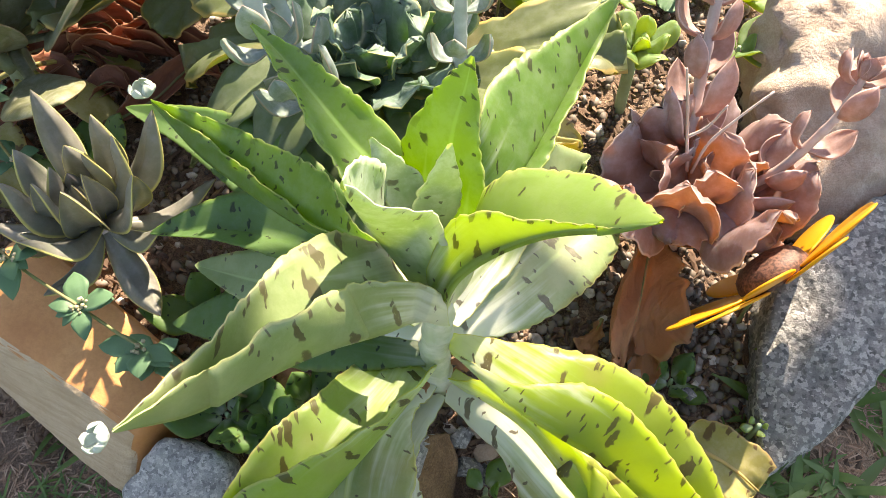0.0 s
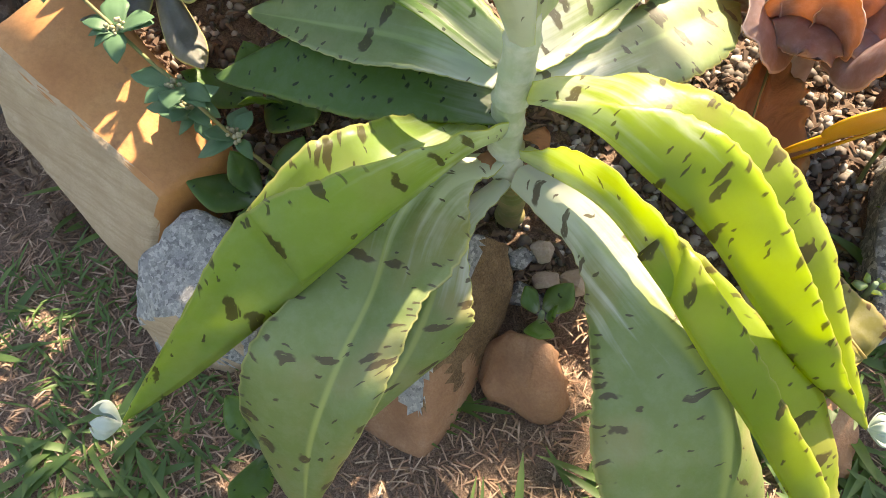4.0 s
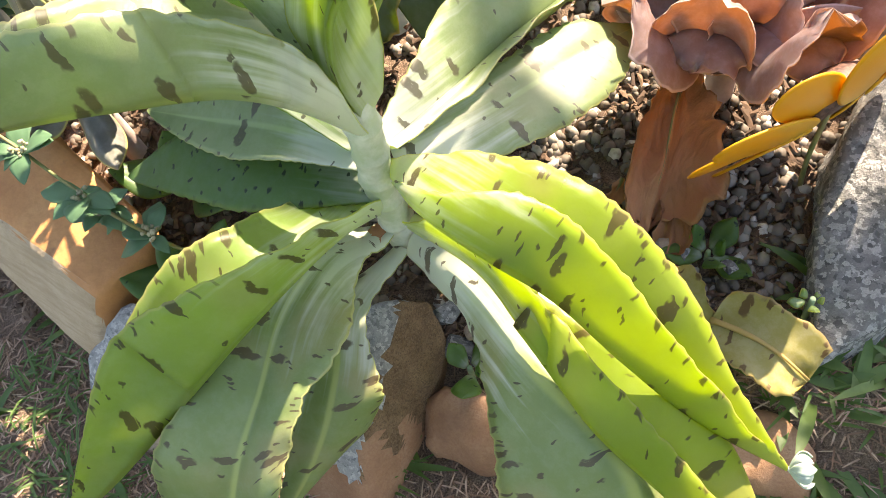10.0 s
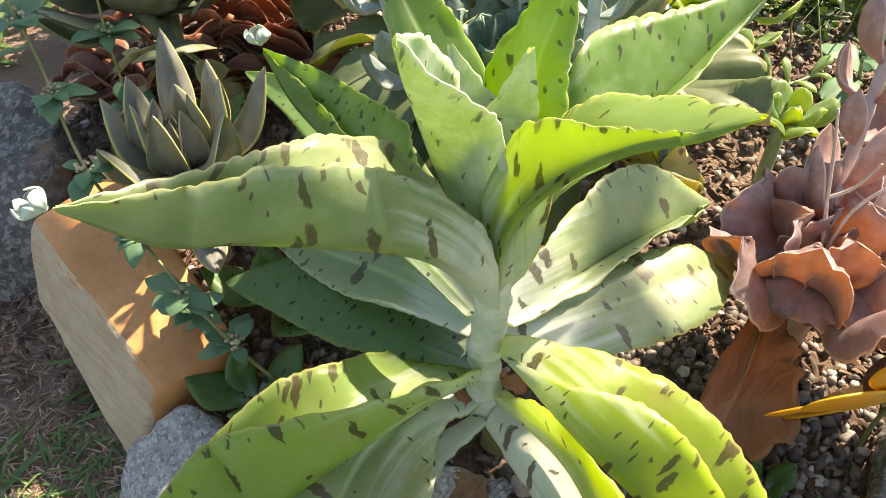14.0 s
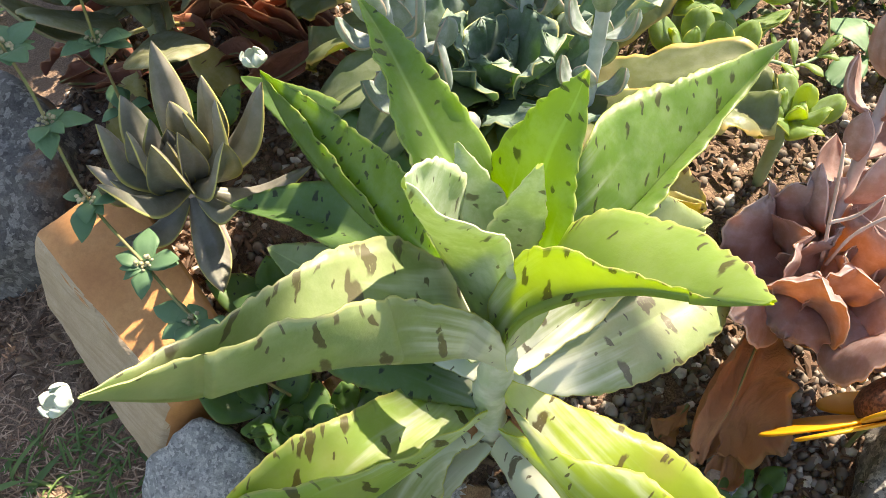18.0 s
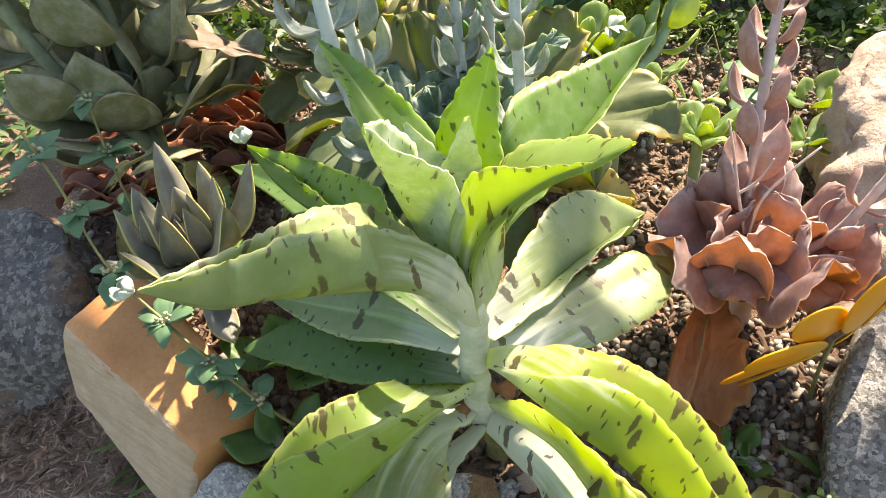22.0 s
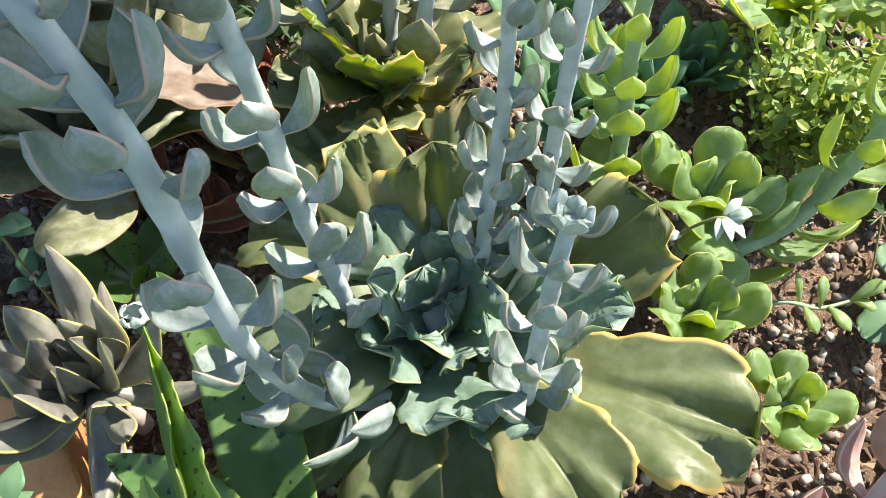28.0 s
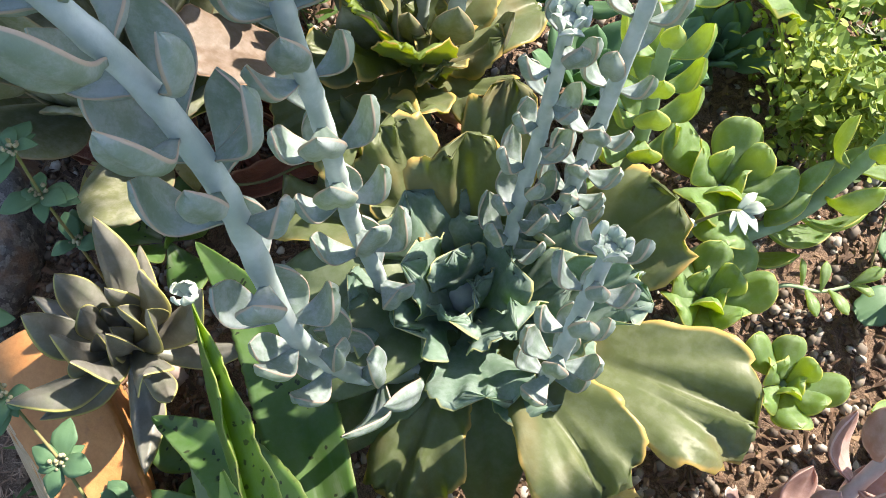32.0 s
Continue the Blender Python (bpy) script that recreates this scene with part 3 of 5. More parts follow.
# ---- ground ----
def ground_z(x, y):
    """Height of the ground: a level lawn in front, a planted bed rising behind the stones."""
    edge = 0.39 - 0.10 * max(0, x - 0.12) * 2 + 0.45 * max(0, -x - 0.22)
    t = min(1, max(0, (y - edge + 0.02) / 0.06))
    bed = (0.055 + 0.16 * max(0, min(y, 1.3) - 0.42)) * min(1, max(0, (3.0 - y) / 1.4))
    inside = min(1, max(0, (0.55 - x) / 0.1)) * min(1, max(0, (x + 0.75) / 0.12))
    z = bed * t * t * (3 - 2 * t) * inside
    return z + 0.006 * noise.fractal(Vector((x * 9, y * 9, 0)), 1.0, 2.0, 3)


def ground_mesh():
    xs = [-400, -60, -12, -4, -2, -1.4] + [-1.1 + 0.02 * i for i in range(111)] + [1.4, 2, 4, 12, 60, 400]
    ys = [-400, -60, -12, -4, -1.5, -0.6] + [-0.3 + 0.02 * i for i in range(96)] + [1.9, 2.4, 4, 12, 60, 400]
    bm = bmesh.new()
    grid = [[bm.verts.new((x, y, ground_z(x, y))) for x in xs] for y in ys]
    for j in range(len(ys) - 1):
        for i in range(len(xs) - 1):
            bm.faces.new((grid[j][i], grid[j][i + 1], grid[j + 1][i + 1], grid[j + 1][i]))
    return bm


ground = tagged(part("ground", ground_mesh(), M["soil"]), "bare brown soil and thatch of a garden bed and lawn", "ground", kind="structure")


def in_bed(x, y):
    edge = 0.39 - 0.10 * max(0, x - 0.12) * 2 + 0.45 * max(0, -x - 0.22)
    return y > edge + 0.01 and -0.72 < x < 0.5 and y > 0.44 + 0.85 * max(0.0, x - 0.32) * 1.2


def pebble_mesh(spots):
    """Rounded stones, each an island of its own."""
    bm = bmesh.new()
    rng = random.Random(5)
    tmp = bmesh.new()
    bmesh.ops.create_icosphere(tmp, subdivisions=1, radius=1)
    shape = [v.co.copy() for v in tmp.verts]
    tris = [[v.index for v in f.verts] for f in tmp.faces]
    tmp.free()
    for x, y, r in spots:
        z = ground_z(x, y) + r * 0.35
        turn = Euler((rng.uniform(0, 6), rng.uniform(0, 6), rng.uniform(0, 6))).to_matrix()
        sx, sy, sz = r * rng.uniform(0.8, 1.3), r * rng.uniform(0.7, 1.1), r * rng.uniform(0.55, 0.85)
        vs = [bm.verts.new(Vector((x, y, z)) + turn @ Vector((c.x * sx, c.y * sy, c.z * sz)) * rng.uniform(0.88, 1.1)) for c in shape]
        for t in tris:
            bm.faces.new([vs[i] for i in t])
    return bm


rng = random.Random(11)
spots = []
while len(spots) < 5600:
    x, y = rng.uniform(-0.72, 0.55), rng.uniform(0.38, 1.35)
    sparse = 0.3 if x < 0.08 else 0.32 if y > 0.75 else 0.8
    if in_bed(x, y) and rng.random() < sparse:
        spots.append((x, y, rng.choice((0.004, 0.005, 0.006, 0.0075, 0.009))))
tagged(part("gravel", pebble_mesh(spots), M["pebble"]), "grey and white gravel strewn over the bed", "gravel", kind="stuff")


def blades(count, area, length, width, seed, droop, patch):
    """Grass blades or straws: thin bent strips rooted in the lawn."""
    rng = random.Random(seed)
    verts, faces = [], []
    made = tries = 0
    while made < count and tries < count * 30:
        tries += 1
        x, y = rng.uniform(area[0], area[1]), rng.uniform(area[2], area[3])
        if in_bed(x, y) and y > 0.42:
            continue
        if noise.noise(Vector((x * 7, y * 7, seed))) < patch + (0.0 if x > 0.25 else 0.18 if y > 0.33 else 0.0):
            continue
        made += 1
        a = rng.uniform(0, 6.283)
        ln, w = length * rng.uniform(0.5, 1.3), width * rng.uniform(0.6, 1.25)
        way, side = Vector((math.cos(a), math.sin(a), 0)), Vector((-math.sin(a), math.cos(a), 0))
        el = rng.uniform(*droop)
        p = Vector((x, y, ground_z(x, y) - 0.002))
        start = len(verts)
        for i in range(5):
            f = i / 4
            ww = w * (0.75 + 0.5 * f) * (1 - f ** 3) * 0.5 + 0.0003
            keel = Vector((0, 0, -ww * 0.25))
            verts += [p - side * ww, p + keel, p + side * ww]
            if i:
                q = start + 3 * (i - 1)
                faces += [(q, q + 1, q + 4, q + 3), (q + 1, q + 2, q + 5, q + 4)]
            e = el * (1 - 1.1 * f)
            p = p + (way * math.cos(e) + Vector((0, 0, 1)) * math.sin(e)) * ln / 4
    me = bpy.data.meshes.new("blades")
    me.from_pydata([tuple(v) for v in verts], [], faces)
    for p in me.polygons:
        p.use_smooth = True
    return me


def stuff(name, me, mat, label, category):
    me.materials.append(M[mat])
    return tagged(new(name, me), label, category, kind="stuff")


stuff("lawn_grass", blades(2300, (0.2, 1.15, -0.35, 0.75), 0.06, 0.0115, 3, (0.1, 0.7), -0.12), "grass", "broad-bladed green lawn grass in patches", "grass")
stuff("lawn_grass", blades(900, (-1.0, 0.2, -0.35, 0.6), 0.065, 0.009, 13, (0.15, 0.8), 0.10), "grass", "thin patches of broad-bladed green grass", "grass")
stuff("fine_grass", blades(7000, (-1.0, 1.1, -0.35, 0.75), 0.034, 0.0026, 4, (0.2, 0.9), 0.02), "grass", "short fine green grass between thatch", "grass")
stuff("thatch", blades(80000, (-1.0, 1.1, -0.35, 0.75), 0.020, 0.0011, 8, (0.02, 0.6), -0.9), "straw", "dry brown grass thatch covering the soil", "thatch")

for seed, area in ((41, (-3.0, -1.0, -2.0, 3.5)), (42, (1.1, 3.0, -2.0, 3.5)), (43, (-1.0, 1.1, -2.0, -0.35))):
    stuff("lawn_grass", blades(11000, area, 0.09, 0.016, seed, (0.15, 0.8), -0.35), "grass", "wider lawn of broad green grass round the bed", "grass")


def litter(count, seed):
    """Bits of bark and dry leaf in the bed."""
    rng = random.Random(seed)
    verts, faces = [], []
    for _ in range(count):
        x, y = rng.uniform(-0.72, 0.5), rng.uniform(0.42, 1.6)
        c = Vector((x, y, ground_z(x, y) + 0.006))
        a, b = rng.uniform(0.003, 0.013), rng.uniform(0.0015, 0.004)
        turn = Euler((rng.uniform(-0.5, 0.5), rng.uniform(-0.5, 0.5), rng.uniform(0, 6.3))).to_matrix()
        q = len(verts)
        for dx, dy, dz in ((-a, -b, 0), (a * 0.8, -b * 0.6, 0.002), (a, b, 0), (-a * 0.7, b, 0.001), (0, 0, 0.003)):
            verts.append(tuple(c + turn @ Vector((dx, dy, dz))))
        faces += [(q, q + 1, q + 4), (q + 1, q + 2, q + 4), (q + 2, q + 3, q + 4), (q + 3, q, q + 4)]
    me = bpy.data.meshes.new("litter")
    me.from_pydata(verts, [], faces)
    return me


stuff("leaf_litter", litter(9000, 14), "mulch", "small scraps of bark and dry leaf", "leaf litter")

# ---- stones ----
def two_faced(ob, mat, way, least):
    """Gives the faces that look one way a second skin."""
    ob.data.materials.append(M[mat])
    way = Vector(way).normalized()
    for p in ob.data.polygons:
        if p.normal.dot(way) > least:
            p.material_index = 1


block = single("sandstone_block", rock([(-0.50, 0.53, 0.19), (-0.43, 0.62, 0.21), (-0.235, 0.48, 0.14), (-0.285, 0.41, 0.13), (-0.505, 0.50, 0.09), (-0.33, 0.38, 0.005), (-0.25, 0.45, -0.02), (-0.45, 0.62, 0.0), (-0.53, 0.55, -0.01)], 1, 0.003, 0.011),
       "sandstone", "smooth orange sandstone block edging the garden bed", "stone")
two_faced(block, "sandstone_face", (-0.5, -0.85, 0.1), 0.70)
small = single("granite_stone", rock([(-0.31, 0.37, 0.09), (-0.26, 0.42, 0.115), (-0.20, 0.40, 0.11), (-0.19, 0.34, 0.09), (-0.25, 0.315, 0.08), (-0.31, 0.33, 0.03), (-0.28, 0.30, -0.02), (-0.19, 0.31, -0.02), (-0.18, 0.42, -0.02), (-0.30, 0.42, -0.02)], 2, 0.011, 0.012),
       "pale_granite", "small grey granite stone beside the sandstone block", "stone")
two_faced(small, "sandstone_face", (0.0, -0.9, -0.25), 0.72)
split = single("split_stone", rock([(0.006, 0.41, 0.148), (0.036, 0.43, 0.108), (0.046, 0.405, 0.07), (0.035, 0.35, 0.01), (-0.013, 0.247, 0.0), (-0.11, 0.278, -0.005), (-0.02, 0.305, 0.085), (-0.06, 0.38, 0.13), (0.04, 0.43, -0.03), (-0.07, 0.40, -0.03), (-0.11, 0.29, -0.02), (-0.013, 0.25, -0.02)], 3, 0.006, 0.010),
       "brown_stone", "split stone with grey top and rusty brown side", "stone")
for skin in ("pale_granite", "rust_stone"):
    split.data.materials.append(M[skin])
for p in split.data.polygons:
    c = p.center
    ridge = 0.013 + (0.41 - c.y) * -0.25 + 0.010 * noise.noise(c * 60)
    low = c.z < 0.055 + 0.03 * noise.noise(c * 30)
    p.material_index = 2 if low and c.y < 0.34 else 1 if c.x < ridge else 0
single("rusty_stone", rock([(0.03, 0.355, 0.045), (0.06, 0.365, 0.055), (0.09, 0.362, 0.05), (0.10, 0.33, 0.03), (0.07, 0.318, 0.03), (0.035, 0.325, 0.02), (0.02, 0.36, -0.02), (0.03, 0.315, -0.02), (0.10, 0.31, -0.02), (0.10, 0.37, -0.02)], 4, 0.016, 0.006),
       "rust_stone", "rusty orange stone half hidden under leaves", "stone")
stone_rng = random.Random(17)
for x, y, z, r, mat in ((0.045, 0.432, 0.075, 0.016, "granite"), (0.052, 0.405, 0.055, 0.018, "granite"), (0.074, 0.42, 0.065, 0.014, "pale_stone"), (0.078, 0.402, 0.05, 0.016, "granite"), (0.10, 0.425, 0.06, 0.015, "pale_stone"), (0.065, 0.445, 0.075, 0.013, "pale_stone"), (0.125, 0.44, 0.062, 0.012, "granite"), (0.229, 0.50, 0.078, 0.010, "granite"), (0.245, 0.505, 0.08, 0.011, "pale_stone"), (0.262, 0.497, 0.078, 0.009, "granite"), (0.215, 0.515, 0.08, 0.012, "pale_stone"), (0.30, 0.485, 0.075, 0.011, "granite"), (-0.155, 0.50, 0.075, 0.022, "rust_stone"), (-0.12, 0.485, 0.07, 0.016, "granite")):
    pts = [Vector((stone_rng.gauss(0, 1), stone_rng.gauss(0, 1), stone_rng.gauss(0, 1))).normalized() for _ in range(14)]
    single("stone", rock([(x + q.x * r * 1.15, y + q.y * r, z + q.z * r * 0.85) for q in pts], int(x * 900), 0.002, r * 0.25, 2), mat, "small rounded stone among the gravel of the bed", "stone", "small stones")
single("granite_boulder", rock([(0.352, 0.385, 0.08), (0.44, 0.435, 0.125), (0.53, 0.515, 0.145), (0.61, 0.60, 0.17), (0.57, 0.72, 0.20), (0.42, 0.63, 0.165), (0.37, 0.53, 0.125), (0.36, 0.395, -0.02), (0.465, 0.475, -0.02), (0.60, 0.60, -0.02), (0.64, 0.72, -0.02), (0.40, 0.64, -0.02)], 5, 0.010, 0.012),
       "granite", "large grey granite boulder at the corner of the bed", "boulder")
single("reddish_stone", rock([(0.29, 0.36, 0.05), (0.34, 0.36, 0.05), (0.37, 0.33, 0.04), (0.36, 0.29, 0.02), (0.30, 0.31, 0.03), (0.29, 0.30, -0.02), (0.37, 0.29, -0.02), (0.38, 0.36, -0.02), (0.29, 0.38, -0.02)], 6, 0.006, 0.018),
       "rust_stone", "reddish rounded stone beside the yellowing leaf", "stone")
single("dark_boulder", rock([(-0.55, 0.64, 0.16), (-0.60, 0.72, 0.18), (-0.72, 0.76, 0.18), (-0.85, 0.66, 0.14), (-0.72, 0.55, 0.12), (-0.54, 0.56, 0.10), (-0.52, 0.56, -0.02), (-0.86, 0.60, -0.02), (-0.72, 0.50, -0.02), (-0.6, 0.8, -0.02), (-0.85, 0.8, -0.02)], 7, 0.012, 0.02),
       "dark_stone", "dark grey boulder stained with rust", "boulder")
single("pale_boulder", rock([(0.40, 0.74, 0.16), (0.42, 0.92, 0.30), (0.50, 1.02, 0.32), (0.62, 0.98, 0.30), (0.62, 0.72, 0.20), (0.50, 0.66, 0.16), (0.40, 0.70, 0.0), (0.64, 0.66, 0.0), (0.66, 1.04, 0.0), (0.44, 1.04, 0.0)], 8, 0.022, 0.03),
       "pale_stone", "pale pinkish boulder lit by the sun", "boulder")

# ---- the spotted plant in the middle ----
def plantlet(at, up, size, parent, seed=0, n=6):
    """A small white rosette on a leaf tip."""
    rng = random.Random(seed)
    up = Vector(up).normalized()
    side = up.orthogonal().normalized()
    at = Vector(at)
    core = part("plantlet", tube([at, at + up * size * 0.25], [size * 0.12, size * 0.1], 6, 3), M["white_bud"], parent, "white waxy plantlet on the leaf tip")
    for i in range(n):
        a = 6.283 * i / n + rng.uniform(-0.3, 0.3)
        out = (Matrix.Rotation(a, 3, up) @ side)
        lean = 0.35 if i < n // 2 else 0.8
        tip = at + up * size * rng.uniform(0.7, 0.95) + out * size * lean * 0.6
        mid = at + up * size * 0.45 + out * size * (0.35 + 0.25 * lean)
        s = up.cross(out).normalized() * size * 0.26
        part("plantlet_leaf", leaf_mesh([at, mid, tip], s, -s, "spoon", 10, 6, size * 0.06, cup=0.5, seed=seed + i), M["white_bud"], core)
    return core


spotted = thing("spotted_succulent", (0.025, 0.46, 0.07), "tall green succulent with brown-spotted toothed leaves and white plantlets", "succulent")
part("stem", tube([(0.024, 0.449, 0.185), (0.02, 0.445, 0.25), (0.025, 0.44, 0.33), (0.025, 0.445, 0.42)], [0.0135, 0.0135, 0.0125, 0.010], 14, 70, 0.16, 0.03), M["stem"], spotted, "pale waxy stem with leaf scars")
# Brown foot: shade under the leaves is painted in by the darker skin.
part("stem_foot", tube([(0.03, 0.49, 0.04), (0.03, 0.475, 0.12), (0.024, 0.450, 0.192)], [0.013, 0.0115, 0.0125], 14, 50, 0.25, 0.012), M["weed_stem"], spotted, "brown woody foot of the stem with shade put into its colour")
def blade_mesh(keel, near, far, n=64, m=14, thick=0.0045, teeth=0.0029, tooth=0.015, bow=0.06, seed=0):
    """A leaf folded along its keel: three lines from base to tip, the keel and the two toothed rims."""
    k_line, n_line, f_line = spline(keel, n), spline(near, n), spline(far, n)
    length = sum((k_line[i + 1] - k_line[i]).length for i in range(n))
    bm = bmesh.new()
    span = bm.loops.layers.uv.new("span")
    metres = bm.loops.layers.uv.new("metres")
    data, top, low = {}, [], []
    for i in range(n + 1):
        v = i / n
        k = k_line[i]
        tan = (k_line[min(n, i + 1)] - k_line[max(0, i - 1)]).normalized()
        lv, rv = n_line[i] - k, f_line[i] - k
        up = (rv - lv).cross(tan)
        up = up.normalized() if up.length > 1e-9 else Vector((0, 0, 1))
        row_t, row_l = [], []
        for j in range(m + 1):
            u = 2 * j / m - 1
            vec = lv if u < 0 else rv
            a = abs(u)
            w = vec.length
            flat = vec.cross(tan)
            flat = flat.normalized() if flat.length > 1e-9 else up
            if flat.dot(up) < 0:
                flat = -flat
            saw = 1.0
            if a > 0.7 and 0.04 < v < 0.985:
                run = v * length / tooth + (0.4 if u < 0 else 0)
                run += 0.7 * noise.noise(Vector((run * 0.45, seed * 1.3, u)))
                saw = 1 + teeth * (0.7 + 0.9 * noise.noise(Vector((run * 0.6, seed * 0.7, 3 + u)))) / max(0.012, w) * (abs(math.sin(math.pi * run)) - 0.5) * (a - 0.7) / 0.3
            lump = noise.noise(Vector((v * length * 26, u * 1.4 + seed, seed * 0.37))) * 0.0028 * a * min(1, w / 0.02)
            rim = 0.0016 * math.sin(v * length * 120 + seed + (2 if u < 0 else 0)) * a ** 6 * min(1, w / 0.02)
            p = k + vec * (a * saw) + flat * (bow * w * (a * a - a) * 2 + lump + rim)
            q = p - flat * thick * (0.25 + 0.75 * (1 - a ** 3)) * (0.3 + 0.7 * min(1, w * 40))
            row_t.append(bm.verts.new(p))
            row_l.append(bm.verts.new(q))
            for vert in (row_t[-1], row_l[-1]):
                data[vert] = (j / m, v, w * u + 5 + (seed % 97) * 0.37, v * length + (seed % 89) * 0.41)
        top.append(row_t)
        low.append(row_l)
    for i in range(n):
        for j in range(m):
            bm.faces.new((top[i][j], top[i + 1][j], top[i + 1][j + 1], top[i][j + 1]))
            bm.faces.new((low[i][j], low[i][j + 1], low[i + 1][j + 1], low[i + 1][j]))
        bm.faces.new((top[i][0], low[i][0], low[i + 1][0], top[i + 1][0]))
        bm.faces.new((top[i][m], top[i + 1][m], low[i + 1][m], low[i][m]))
    bmesh.ops.recalc_face_normals(bm, faces=bm.faces)
    for f in bm.faces:
        for lp in f.loops:
            d = data[lp.vert]
            lp[span].uv = (d[0], d[1])
            lp[metres].uv = (d[2], d[3])
    return bm


def sp(keel, near, far, mat="spotted", seed=0, **kw):
    return part("leaf", blade_mesh(keel, near, far, seed=seed, **kw), M[mat], spotted)


for i in range(7):
    a = 2.4 * i + 0.6
    z = 0.165 + 0.012 * i
    foot = Vector((0.024 + 0.011 * math.cos(a), 0.450 + 0.011 * math.sin(a), z))
    out = Vector((math.cos(a), math.sin(a), 0.1)) * 0.022
    s = Vector((-math.sin(a), math.cos(a), 0.0)) * 0.010
    leaf(spotted, [foot, foot + out * 0.5, foot + out + Vector((0, 0, -0.008))], s, -s, "dry", "leaf_stub", "withered leaf stub on the stem", kind="round", n=10, m=6, thick=0.002, ruffle=0.003, seed=i)


def sp_flat(mid, left, right, mat="spotted", seed=0, **kw):
    return leaf(spotted, mid, left, right, mat, seed=seed, teeth=0.0032, tooth=0.014, n=64, m=12, thick=0.005, **kw)


# upper leaves: long one that reaches forward over the block
sp([(.022, .435, .335), (.012, .40, .395), (-.004, .363, .447), (-.043, .336, .468), (-.075, .307, .488), (-.099, .282, .503), (-.121, .257, .541)],
   [(.035, .425, .345), (.024, .40, .44), (-.015, .371, .494), (-.044, .338, .521), (-.069, .312, .531), (-.093, .287, .533), (-.121, .256, .544)],
   [(.01, .45, .35), (-.015, .445, .42), (-.042, .425, .470), (-.066, .390, .495), (-.078, .353, .512), (-.092, .315, .525), (-.121, .258, .544)], "spotted_pale", seed=1)
# left one with a plantlet on its tip
sp([(.0, .462, .35), (-.045, .478, .365), (-.094, .507, .362), (-.143, .545, .358), (-.198, .592, .356), (-.25, .648, .362)],
   [(.008, .45, .37), (-.035, .467, .383), (-.075, .495, .378), (-.128, .542, .378), (-.176, .585, .376), (-.25, .648, .365)],
   [(-.005, .475, .37), (-.043, .49, .392), (-.068, .528, .405), (-.117, .566, .397), (-.17, .603, .386), (-.25, .65, .367)], "spotted_green", seed=2)
# three upright ones
sp([(.012, .455, .40), (-.008, .468, .468), (-.034, .483, .498), (-.058, .503, .520), (-.078, .522, .534), (-.1, .542, .545)],
   [(.0, .445, .42), (-.026, .435, .495), (-.048, .461, .512), (-.068, .49, .532), (-.083, .512, .541), (-.1, .541, .546)],
   [(.022, .462, .42), (.004, .49, .475), (-.02, .50, .510), (-.045, .513, .527), (-.07, .528, .538), (-.1, .543, .546)], "spotted_green", seed=3)
sp([(.033, .455, .41), (.034, .462, .47), (.038, .475, .515), (.045, .486, .545), (.048, .492, .563)],
   [(.045, .45, .43), (.058, .445, .48), (.055, .462, .508), (.053, .480, .535), (.049, .492, .563)],
   [(.02, .46, .43), (.0, .485, .480), (.016, .490, .522), (.033, .492, .547), (.047, .493, .563)], "spotted_green", seed=4)
sp([(.04, .455, .40), (.065, .47, .43), (.09, .50, .445), (.115, .55, .455), (.14, .60, .468), (.171, .652, .487)],
   [(.045, .45, .41), (.078, .465, .445), (.102, .495, .46), (.125, .545, .468), (.148, .598, .476), (.172, .651, .488)],
   [(.04, .465, .43), (.052, .50, .50), (.070, .545, .502), (.100, .578, .497), (.132, .61, .495), (.171, .653, .489)], "spotted_green", seed=5)
# long one that reaches forward to the boulder's side
sp([(.030, .435, .34), (.033, .412, .40), (.044, .403, .448), (.068, .395, .490), (.095, .385, .522), (.123, .371, .547), (.143, .360, .571)],
   [(.018, .428, .36), (.020, .410, .45), (.037, .406, .510), (.065, .397, .527), (.092, .386, .537), (.122, .372, .552), (.144, .36, .572)],
   [(.045, .445, .36), (.058, .445, .44), (.058, .437, .50), (.076, .441, .516), (.109, .427, .531), (.134, .397, .551), (.145, .362, .572)], seed=6)
# pale young ones in the crown
sp([(.018, .436, .36), (.0, .432, .42), (-.012, .426, .46), (-.02, .413, .51), (-.023, .394, .555)],
   [(.03, .425, .40), (.035, .412, .47), (.024, .410, .513), (.003, .392, .539), (-.022, .392, .561)],
   [(.01, .45, .38), (-.003, .458, .45), (-.008, .455, .50), (-.018, .43, .54), (-.024, .395, .561)], "spotted_young", seed=7)
sp([(.02, .452, .43), (.002, .458, .475), (-.017, .467, .515)], [(.008, .444, .44), (-.012, .452, .478), (-.018, .466, .516)], [(.03, .456, .44), (.018, .462, .478), (-.016, .468, .516)], "spotted_young", n=30, seed=8)
sp([(.026, .446, .43), (.034, .442, .49), (.035, .444, .535)], [(.012, .44, .44), (.012, .438, .488), (.033, .443, .536)], [(.034, .45, .44), (.042, .444, .49), (.036, .445, .536)], "spotted_young", n=30, seed=9)
